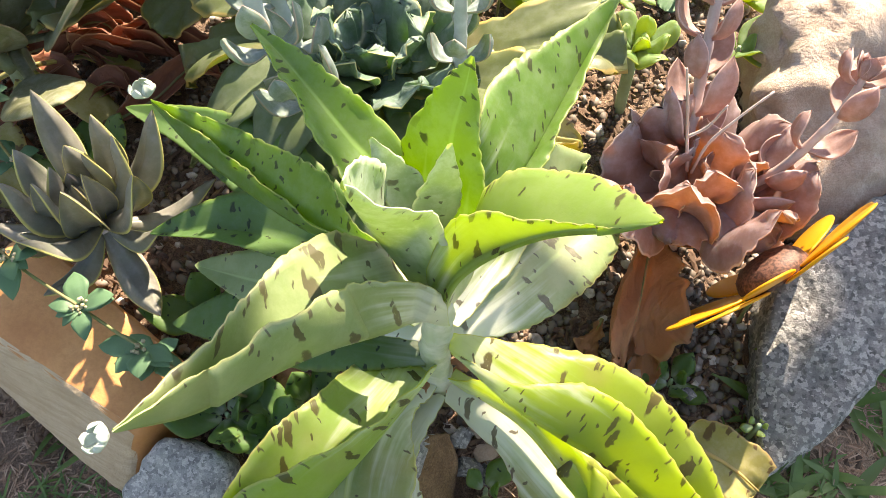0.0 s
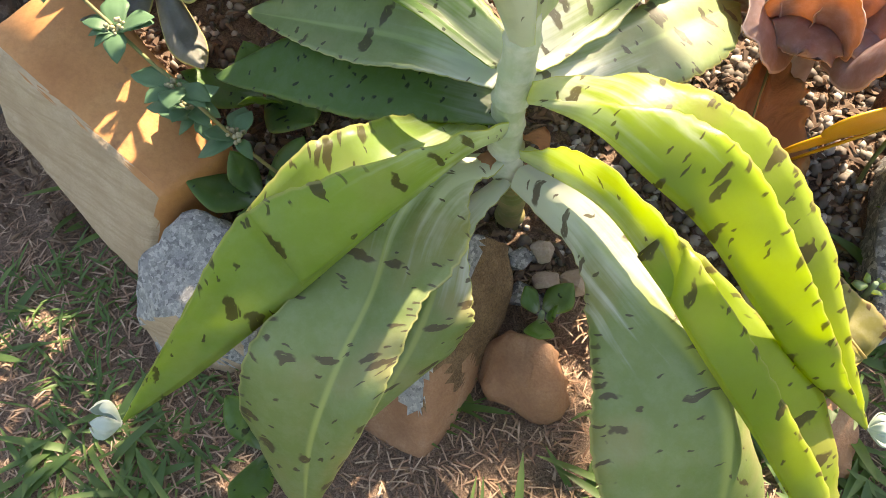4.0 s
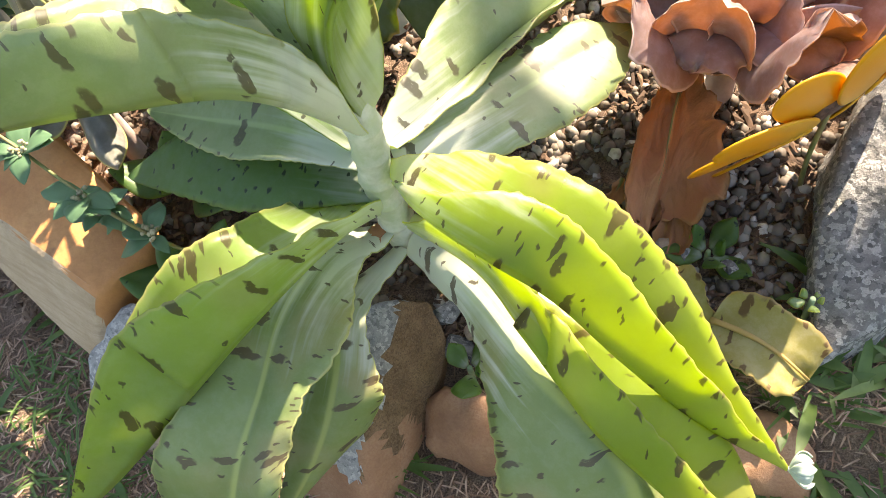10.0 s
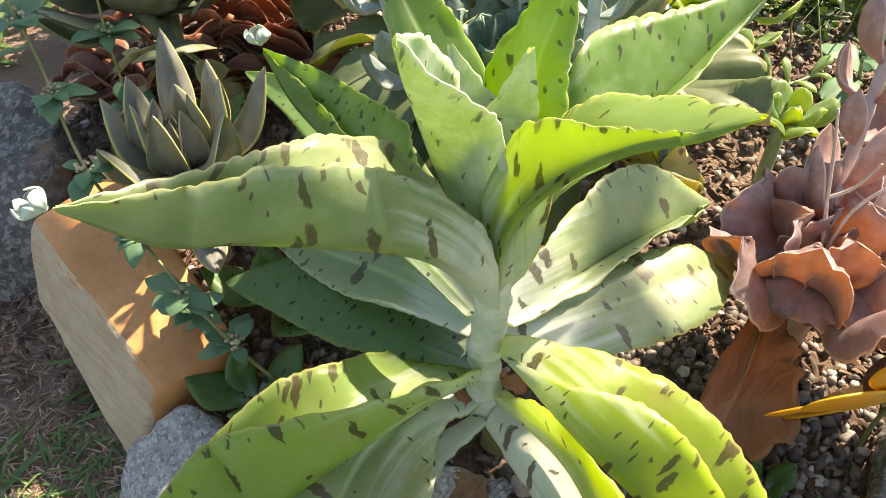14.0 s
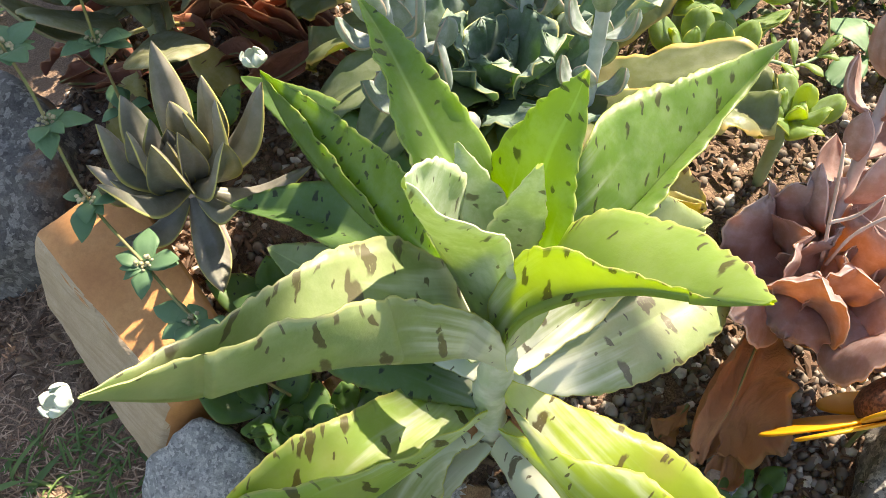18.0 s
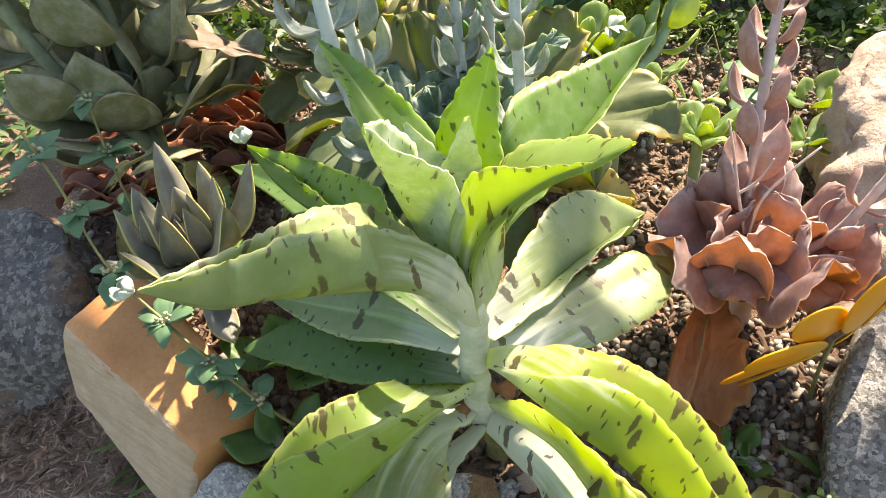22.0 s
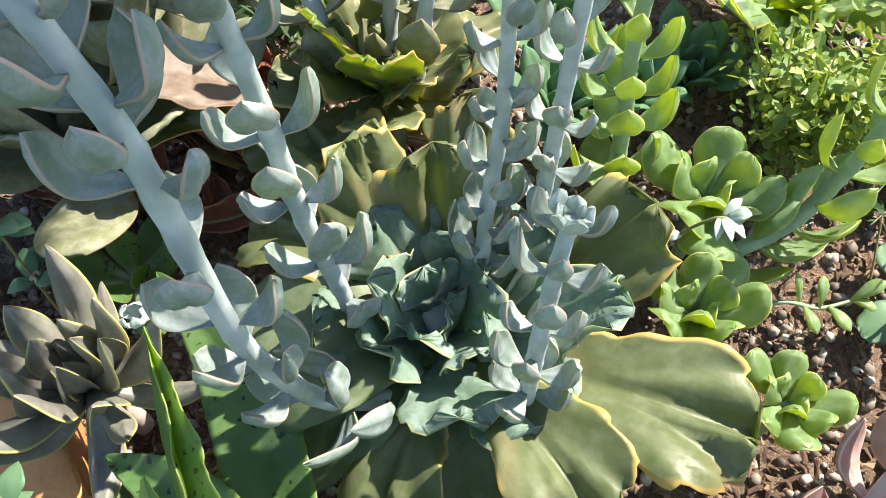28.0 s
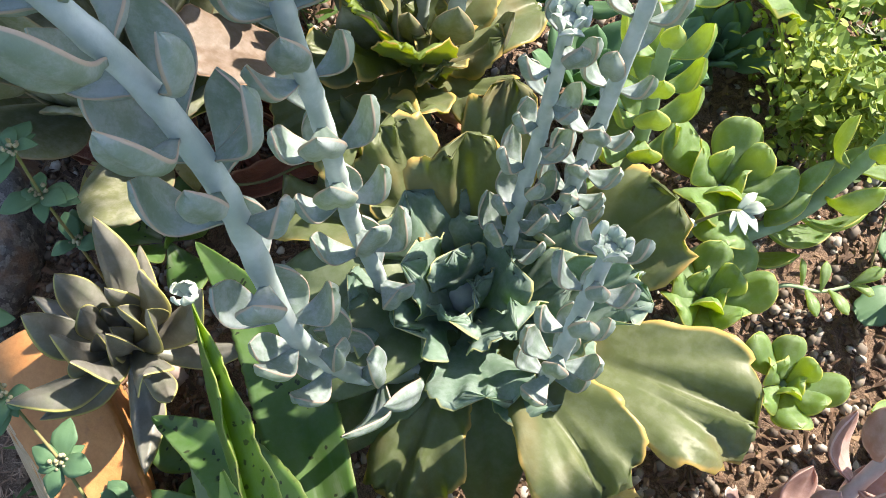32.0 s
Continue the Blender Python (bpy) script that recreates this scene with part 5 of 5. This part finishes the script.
for sd in range(28):
    x, y, ln = dry_rng.uniform(-0.50, -0.32), dry_rng.uniform(0.84, 1.02), dry_rng.uniform(0.10, 0.19)
    if sd > 15:
        x, y = dry_rng.uniform(-0.70, -0.48), dry_rng.uniform(0.78, 0.98)
    z = ground_z(x, y)
    a = dry_rng.uniform(-0.7, 0.7) + (3.14 if sd % 2 else 0)
    d = Vector((math.cos(a), math.sin(a) * 0.7, 0)) * ln
    p = Vector((x, y, z + 0.012 + 0.003 * (sd % 5)))
    s = Vector((-math.sin(a), math.cos(a), 0.4)) * dry_rng.uniform(0.012, 0.022)
    dry_leaf([p - d / 2, p - d * 0.2 + Vector((0.01, 0, 0.02)), p + d * 0.2 + Vector((0, 0.015, 0.035)), p + d / 2 + Vector((0, -0.01, 0.01))], s, -s, "shrivelled reddish-brown dry leaf in the bed", kind="pointed", curl=1.1, wave=0.0, ruffle=0.008, seed=sd + 50)
for sd, (x, y) in enumerate(((-0.20, 1.04), (-0.14, 1.06), (-0.11, 1.03), (-0.24, 1.08))):
    z = ground_z(x, y)
    p = Vector((x, y, z + 0.015))
    a = sd * 1.1
    d, s = Vector((math.cos(a), math.sin(a), 0.1)) * 0.05, Vector((-math.sin(a), math.cos(a), 0.2)) * 0.018
    dry_leaf([p - d, p + Vector((0, 0, 0.012)), p + d], s, -s, "pale brown dry leaf scrap on the gravel", seed=sd + 80)

# yellowing fallen leaves by the boulder
for mid, l, r in (([(0.279, 0.425, 0.090), (0.305, 0.41, 0.096), (0.33, 0.395, 0.092), (0.355, 0.378, 0.078)], (0.015, 0.034, 0.010), (-0.010, -0.034, -0.006)), ([(0.250, 0.478, 0.088), (0.258, 0.455, 0.092), (0.266, 0.43, 0.086), (0.274, 0.405, 0.078)], (0.018, 0.005, 0.004), (-0.018, -0.006, 0.0))):
    fallen = tagged(part("yellowing_leaf", leaf_mesh(mid, l, r, "oval", 30, 16, 0.007, teeth=0.0016, tooth=0.011, ruffle=0.005, cup=0.2, curl=0.25, seed=7), M["yellowing"]), "thick yellowing fallen leaf beside the boulder", "fallen leaf", "yellow leaves")
    part("midrib", tube([Vector(q) + Vector((0, 0, 0.001)) for q in mid], [0.003, 0.002, 0.001], 6, 12), M["yellowing"], fallen)

# small seedlings
rng = random.Random(77)
for at, n, ln, w in (((0.283, 0.502, 0.075), 6, 0.045, 0.03), ((-0.155, 0.42, 0.10), 7, 0.06, 0.035), ((0.072, 0.375, 0.075), 4, 0.04, 0.03), ((-0.205, 0.445, 0.10), 6, 0.075, 0.05), ((-0.12, 0.465, 0.09), 6, 0.065, 0.045), ((-0.23, 0.56, 0.12), 6, 0.09, 0.06), ((-0.155, 0.235, 0.005), 4, 0.09, 0.045), ((0.36, 0.44, 0.10), 5, 0.016, 0.012), ((-0.42, 0.745, 0.14), 7, 0.10, 0.06), ((0.40, 0.91, 0.20), 6, 0.06, 0.045), ((0.45, 1.08, 0.15), 7, 0.08, 0.06)):
    seedling = thing("seedling", (at[0], at[1], ground_z(at[0], at[1])), "young green seedling with a few spotted leaves", "seedling", "seedlings")
    part("stem", tube([(at[0], at[1], ground_z(at[0], at[1]) - 0.01), (at[0], at[1], at[2]), (at[0], at[1], at[2] + 0.006)], [0.003, 0.003, 0.002], 6, 4), M["lime_stem"], seedling)
    rosette(seedling, at, n, ln, w, "lime" if at[0] > 0.3 else "spotted_dark", rng, "pointed" if n != 7 else "spoon", (75, 5), thick=0.003, cup=0.4, nn=12)


def weed(pts, nodes, seed):
    """A scrambling weed: thin stem, clusters of small leaves, tiny seed heads."""
    rng = random.Random(seed)
    w = thing("flowering_weed", pts[0], "scrambling weed with small toothed green leaves and brown seed heads", "weed", "weeds")
    part("stem", tube(pts, [0.0018, 0.0016, 0.0014], 6, 40), M["weed_stem"], w)
    line = spline(pts, 40)
    for f in nodes:
        p = line[int(f * 39)]
        for i in range(rng.randint(6, 8)):
            a = rng.uniform(0, 6.283)
            ln = rng.uniform(0.022, 0.042)
            out = Vector((math.cos(a), math.sin(a), rng.uniform(-0.3, 0.5))).normalized()
            s = out.cross(Vector((0, 0, 1))).normalized() * ln * 0.3
            part("leaf", leaf_mesh([p, p + out * ln * 0.5 + Vector((0, 0, 0.003)), p + out * ln - Vector((0, 0, 0.004))], s, -s, "pointed", 12, 6, 0.0008, cup=-0.3, teeth=0.0015, tooth=0.004, seed=rng.randrange(999)), M["weed"], w)
        bm = bmesh.new()
        for _ in range(14):
            c = p + Vector((rng.uniform(-1, 1), rng.uniform(-1, 1), rng.uniform(0.2, 1.2))) * 0.0075
            bmesh.ops.create_icosphere(bm, subdivisions=1, radius=rng.uniform(0.0016, 0.0026), matrix=Matrix.Translation(c))
        tagged(part("seed_head", bm, M["seed"], w), "tiny brown seed heads", kind="stuff")
    return w


weed([(-0.16, 0.47, 0.07), (-0.205, 0.455, 0.15), (-0.245, 0.455, 0.21), (-0.317, 0.49, 0.25), (-0.38, 0.52, 0.30), (-0.43, 0.565, 0.37), (-0.45, 0.575, 0.43)], (0.25, 0.4, 0.52, 0.68, 0.82, 0.97), 1)
weed([(-0.43, 0.66, 0.12), (-0.44, 0.67, 0.22), (-0.45, 0.68, 0.32), (-0.453, 0.692, 0.41)], (0.45, 0.72, 0.98), 2)
weed([(-0.26, 0.50, 0.07), (-0.265, 0.49, 0.14), (-0.27, 0.475, 0.18), (-0.255, 0.46, 0.20)], (0.5, 0.98), 3)

# broad-leaved weed, creeping sprig and dried flower between the lime rosettes
broadleaf = thing("broadleaf_weed", (0.378, 1.10, ground_z(0.378, 1.10)), "green weed with broad oval leaves on a thin stem", "weed")
part("stem", tube([(0.378, 1.105, ground_z(0.378, 1.105) - 0.01), (0.365, 1.07, 0.19), (0.352, 1.045, 0.235)], [0.003, 0.0026, 0.002], 7, 16), M["lime_stem"], broadleaf)
for foot, tip, w in (((0.362, 1.065, 0.20), (0.318, 1.115, 0.205), 0.024), ((0.364, 1.068, 0.19), (0.322, 1.005, 0.185), 0.022), ((0.365, 1.07, 0.20), (0.405, 1.105, 0.215), 0.024), ((0.355, 1.05, 0.225), (0.392, 1.02, 0.225), 0.018), ((0.352, 1.045, 0.235), (0.335, 1.025, 0.262), 0.012), ((0.352, 1.045, 0.235), (0.37, 1.05, 0.268), 0.012)):
    a, b = Vector(foot), Vector(tip)
    w = (b - a).cross(Vector((0, 0, 1))).normalized() * w
    leaf(broadleaf, [a, a.lerp(b, 0.5) + Vector((0, 0, 0.008)), b], w, -w, "weed", kind="round", n=20, m=10, thick=0.0012, cup=-0.2, teeth=0.001, tooth=0.006, ruffle=0.002, seed=int(foot[1] * 997))
sprig = thing("creeping_sprig", (0.215, 0.985, ground_z(0.215, 0.985)), "thin creeping sprig with narrow pale green leaves", "succulent")
part("stem", tube([(0.20, 0.975, ground_z(0.20, 0.975)), (0.229, 0.990, 0.211), (0.272, 1.010, 0.200), (0.305, 1.035, 0.205)], [0.0028, 0.0024, 0.0018], 7, 20), M["lime_stem"], sprig)
for foot, tip, w in (((0.250, 1.0, 0.206), (0.232, 1.015, 0.238), 0.006), ((0.255, 1.002, 0.205), (0.275, 0.975, 0.206), 0.008), ((0.272, 1.010, 0.201), (0.262, 1.035, 0.222), 0.007), ((0.280, 1.015, 0.201), (0.306, 0.995, 0.203), 0.009), ((0.298, 1.03, 0.204), (0.322, 1.055, 0.224), 0.008), ((0.300, 1.03, 0.204), (0.325, 1.03, 0.205), 0.007)):
    a, b = Vector(foot), Vector(tip)
    w = (b - a).cross(Vector((0.1, 0.2, 1))).normalized() * w
    leaf(sprig, [a, a.lerp(b, 0.5) + Vector((0, 0, 0.004)), b], w, -w, "lime", kind="spoon", n=14, m=8, thick=0.0025, cup=0.4, seed=int(foot[0] * 997))
dried = thing("dried_flower", (0.107, 0.957, ground_z(0.107, 0.957)), "white dried flower lying over the lime rosettes", "dried flower")
part("stem", tube([(0.085, 0.955, ground_z(0.085, 0.955) - 0.01), (0.092, 0.955, 0.25), (0.107, 0.957, 0.305), (0.128, 0.966, 0.335), (0.142, 0.972, 0.338)], [0.0018, 0.0018, 0.0014], 6, 30), M["weed_stem"], dried)
for i, (foot, tip, w) in enumerate((((0.136, 0.970, 0.337), (0.150, 0.945, 0.342), 0.005), ((0.138, 0.971, 0.338), (0.160, 0.955, 0.340), 0.0055), ((0.140, 0.972, 0.338), (0.158, 0.975, 0.350), 0.007), ((0.134, 0.970, 0.337), (0.138, 0.945, 0.335), 0.005), ((0.110, 0.957, 0.308), (0.095, 0.950, 0.300), 0.006), ((0.136, 0.972, 0.338), (0.146, 0.992, 0.345), 0.005))):
    a, b = Vector(foot), Vector(tip)
    w = (b - a).cross(Vector((0.2, -0.1, 1))).normalized() * w
    leaf(dried, [a, a.lerp(b, 0.5) + Vector((0, 0, 0.004)), b], w, -w, "white_bud", "petal", kind="pointed", n=12, m=6, thick=0.0010, cup=-0.5, seed=i)
for pts in ([(0.287, 1.17, 0.125), (0.280, 1.13, 0.19), (0.268, 1.10, 0.235), (0.27, 1.08, 0.28)], [(0.335, 1.08, 0.13), (0.318, 1.05, 0.19), (0.300, 1.06, 0.24), (0.285, 1.085, 0.28)], [(0.345, 1.20, 0.13), (0.352, 1.17, 0.20), (0.345, 1.13, 0.26), (0.35, 1.11, 0.31)]):
    tagged(part("dry_twig", tube(pts, [0.0014, 0.0012, 0.0009], 6, 20, 0.25, 0.02), M["weed_stem"]), "thin dry brown twig standing in the gravel", "twig", "dry twigs")

# ---- far side of the bed ----
# second wavy plant behind, with orange edges
back = thing("orange_edged_succulent", (-0.23, 1.02, 0.14), "green wavy succulent with orange leaf edges and stalks", "succulent")
part("stem", tube([(-0.23, 1.02, 0.12), (-0.23, 1.02, 0.22), (-0.23, 1.01, 0.30)], [0.016, 0.015, 0.012], 10, 8), M["olive_stem"], back)
rng = random.Random(31)
rosette(back, (-0.23, 1.01, 0.29), 16, 0.14, 0.085, "blue_wavy", rng, "fan", (80, 0), thick=0.005, cup=0.3, ruffle=0.009, nn=26, name="wavy_leaf")
for pts in ([(-0.20, 1.02, 0.28), (-0.19, 1.03, 0.40), (-0.17, 1.04, 0.53)], [(-0.26, 1.01, 0.28), (-0.33, 1.02, 0.40), (-0.37, 1.03, 0.55)], [(-0.24, 1.03, 0.28), (-0.24, 1.06, 0.42), (-0.25, 1.08, 0.56)]):
    flower_stalk(back, pts, 0.009, "blue_stem", "olive", rng, 0.05, 0.075, 0.045)
for base, tip, w, mat in (((-0.30, 0.975, 0.255), (-0.405, 0.845, 0.395), 0.045, "mauve_wavy"), ((-0.32, 0.985, 0.235), (-0.43, 0.805, 0.322), 0.036, "blue_wavy"), ((-0.24, 1.005, 0.27), (-0.33, 0.88, 0.25), 0.045, "blue_wavy"), ((-0.24, 1.005, 0.27), (-0.14, 1.14, 0.30), 0.05, "blue_wavy"), ((-0.24, 1.0, 0.28), (-0.262, 0.945, 0.425), 0.045, "bright_wavy"), ((-0.22, 1.0, 0.28), (-0.19, 0.93, 0.42), 0.042, "bright_wavy")):
    base, tip = Vector(base), Vector(tip)
    s = (tip - base).cross(Vector((0, 0, 1))).normalized() * w
    leaf(back, [base, base.lerp(tip, 0.5) + Vector((0, 0, 0.01)), tip], s + Vector((0, 0, 0.012)), -s + Vector((0, 0, 0.012)), mat, "wavy_leaf", kind="paddle", n=36, m=18, thick=0.005, ruffle=0.007, seed=rng.randrange(999))
# dark jade plants
for x, y, z in ((-0.06, 1.10, 0.25), (0.0, 1.16, 0.24), (-0.12, 1.2, 0.26), (0.06, 1.24, 0.22)):
    jade = thing("dark_green_succulent", (x, y, ground_z(x, y)), "dark green rosette succulent with upright leaves", "succulent", "dark rosettes")
    part("stem", tube([(x, y, ground_z(x, y) - 0.01), (x, y, z - 0.02), (x, y, z)], [0.009, 0.008, 0.007], 8, 6), M["lime_stem"], jade)
    rosette(jade, (x, y, z), 16, 0.09, 0.042, "weed", rng, "spoon", (85, 20), thick=0.005, cup=0.4, nn=14)
# broad-leaved plant
broad = thing("broad_leaved_plant", (0.13, 1.38, 0.15), "broad green leaves in the sun behind the bed", "plant")
part("stem", tube([(0.13, 1.38, 0.12), (0.13, 1.38, 0.2), (0.13, 1.38, 0.25)], [0.014, 0.013, 0.012], 8, 6), M["lime_stem"], broad)
rosette(broad, (0.13, 1.38, 0.24), 12, 0.24, 0.12, "lime", rng, "round", (75, 10), thick=0.005, cup=0.4, wave=0.008, nn=20)
broad2 = copy_thing(broad, Matrix.Translation((0.5, 1.5, 0.15)) @ pose(0, 0, 0, 0, 0, 130))


def leafy(name, centre, size, count, leaf_len, mat, label, category, seed, stems=16):
    """A bush: many thin twigs with small leaves, as one mesh."""
    rng = random.Random(seed)
    verts, faces = [], []
    c = Vector(centre)
    twigs = []
    for _ in range(stems):
        foot = Vector((c.x + rng.uniform(-0.35, 0.35) * size[0], c.y + rng.uniform(-0.35, 0.35) * size[1], ground_z(c.x, c.y)))
        top = c + Vector((rng.uniform(-1, 1) * size[0], rng.uniform(-1, 1) * size[1], rng.uniform(-0.3, 1) * size[2]))
        twigs.append((foot, top))
        d = Vector((0.0015, 0.001, 0))
        q = len(verts)
        verts += [tuple(foot - d), tuple(foot + d), tuple(top + d * 0.5), tuple(top - d * 0.5)]
        faces.append((q, q + 1, q + 2, q + 3))
    for _ in range(count):
        foot, top = rng.choice(twigs)
        f = rng.uniform(0.35, 1.03)
        p = foot.lerp(top, f) + Vector((rng.gauss(0, 1), rng.gauss(0, 1), rng.gauss(0, 1))) * 0.03 * size[2] / 0.15
        out = Vector((rng.gauss(0, 1), rng.gauss(0, 1), rng.gauss(0, 0.6) + 0.3)).normalized()
        s = out.cross(Vector((rng.gauss(0, 1), rng.gauss(0, 1), 1))).normalized()
        nrm = s.cross(out)
        ln = leaf_len * rng.uniform(0.6, 1.2)
        q = len(verts)
        for a, b, h in ((0, 0, 0), (0.35, 0.27, 0.05), (0.75, 0.25, 0.03), (1, 0, -0.05), (0.75, -0.25, 0.03), (0.35, -0.27, 0.05)):
            verts.append(tuple(p + out * ln * a + s * ln * b + nrm * ln * h))
        faces += [(q, q + 1, q + 2, q + 3), (q, q + 3, q + 4, q + 5)]
    me = bpy.data.meshes.new(name)
    me.from_pydata(verts, [], faces)
    return stuff(name, me, mat, label, category)


leafy("small_leaved_shrub", (0.19, 1.19, 0.32), (0.10, 0.07, 0.085), 1300, 0.016, "shrub", "small-leaved yellow-green shrub catching sunlight", "shrub", 5, 34)
leafy("shaded_hedge", (0.1, 1.95, 0.30), (1.3, 0.25, 0.30), 9000, 0.05, "shaded_shrub", "hedge behind the garden bed, shade put into its dark green", "hedge", 6, 260)
leafy("shaded_groundcover", (0.42, 1.30, 0.16), (0.28, 0.18, 0.06), 2200, 0.022, "shaded_shrub", "groundcover with its shade put into the dark green", "groundcover", 9, 120)
leafy("shaded_groundcover", (-0.65, 1.22, 0.2), (0.35, 0.18, 0.08), 1800, 0.03, "shaded_shrub", "groundcover with its shade put into the dark green", "groundcover", 10, 120)

# ---- unseen trees added beyond the bed to shade lawn and stones ----
def garden_tree(foot, crown, size, count, seed, label, shade_tufts=()):
    rng = random.Random(seed)
    tree = thing("garden_tree", foot, label, "tree", "garden trees")
    c = Vector(crown)
    f = Vector(foot)
    part("trunk", tube([f - Vector((0, 0, 0.05)), f.lerp(c, 0.4) + Vector((0.05, 0.1, 0.2)), c], [0.09, 0.07, 0.03], 12, 16), M["bark"], tree)
    for i in range(7):
        tip = c + Vector((rng.uniform(-0.8, 0.8) * size[0], rng.uniform(-0.8, 0.8) * size[1], rng.uniform(-0.3, 0.8) * size[2]))
        st = f.lerp(c, rng.uniform(0.6, 0.95))
        part("limb", tube([st, st.lerp(tip, 0.5) + Vector((0, 0, 0.08)), tip], [0.03, 0.018, 0.006], 8, 10), M["bark"], tree)
    for at, r in shade_tufts:
        part("limb", tube([c, c.lerp(Vector(at), 0.5) + Vector((0, 0, 0.05)), Vector(at)], [0.02, 0.010, 0.004], 8, 10), M["bark"], tree)
    verts, faces = [], []
    for n_leaf in range(count + 260 * len(shade_tufts)):
        d = Vector((rng.gauss(0, 1), rng.gauss(0, 1), rng.gauss(0, 1))).normalized() * rng.uniform(0.2, 1) ** 0.5
        p = c + Vector((d.x * size[0], d.y * size[1], d.z * size[2]))
        if n_leaf >= count:
            at, r = shade_tufts[(n_leaf - count) // 260]
            p = Vector(at) + d * r
        elif noise.noise(p * 2.2) < -0.30:
            continue
        out = Vector((rng.gauss(0, 1), rng.gauss(0, 1), rng.gauss(0, 0.6))).normalized()
        s = out.cross(Vector((rng.gauss(0, 0.5), rng.gauss(0, 0.5), 1))).normalized()
        n = s.cross(out)
        ln = rng.uniform(0.06, 0.11) if n_leaf < count else rng.uniform(0.015, 0.03)
        q = len(verts)
        for a, b, h in ((0, 0, 0), (0.35, 0.27, 0.05), (0.75, 0.22, 0.03), (1, 0, -0.05), (0.75, -0.22, 0.03), (0.35, -0.27, 0.05)):
            verts.append(tuple(p + out * ln * a + s * ln * b + n * ln * h))
        faces += [(q, q + 1, q + 2, q + 3), (q, q + 3, q + 4, q + 5)]
    me = bpy.data.meshes.new("crown")
    me.from_pydata(verts, [], faces)
    me.materials.append(M["shaded_shrub"])
    ob = new("crown", me)
    ob.parent = tree
    ob.matrix_parent_inverse = tree.matrix_world.inverted()
    return tree


# The small tufts sit on sun rays to block light from single patches.
garden_tree((-0.9, 2.9, 0.0), (0.22, 2.17, 2.6), (0.62, 0.39, 0.3), 8500, 3, "unseen leafy tree added beside the bed to shade the lawn, dense crown", (((1.07, 2.43, 2.6), 0.035), ((1.112, 2.352, 2.6), 0.042), ((1.19, 2.347, 2.6), 0.042), ((0.85, 2.27, 2.6), 0.055)))
garden_tree((2.6, 2.9, 0.0), (2.03, 2.42, 2.6), (0.555, 0.54, 0.4), 11000, 4, "unseen leafy tree added behind the boulder to shade it, dense crown")
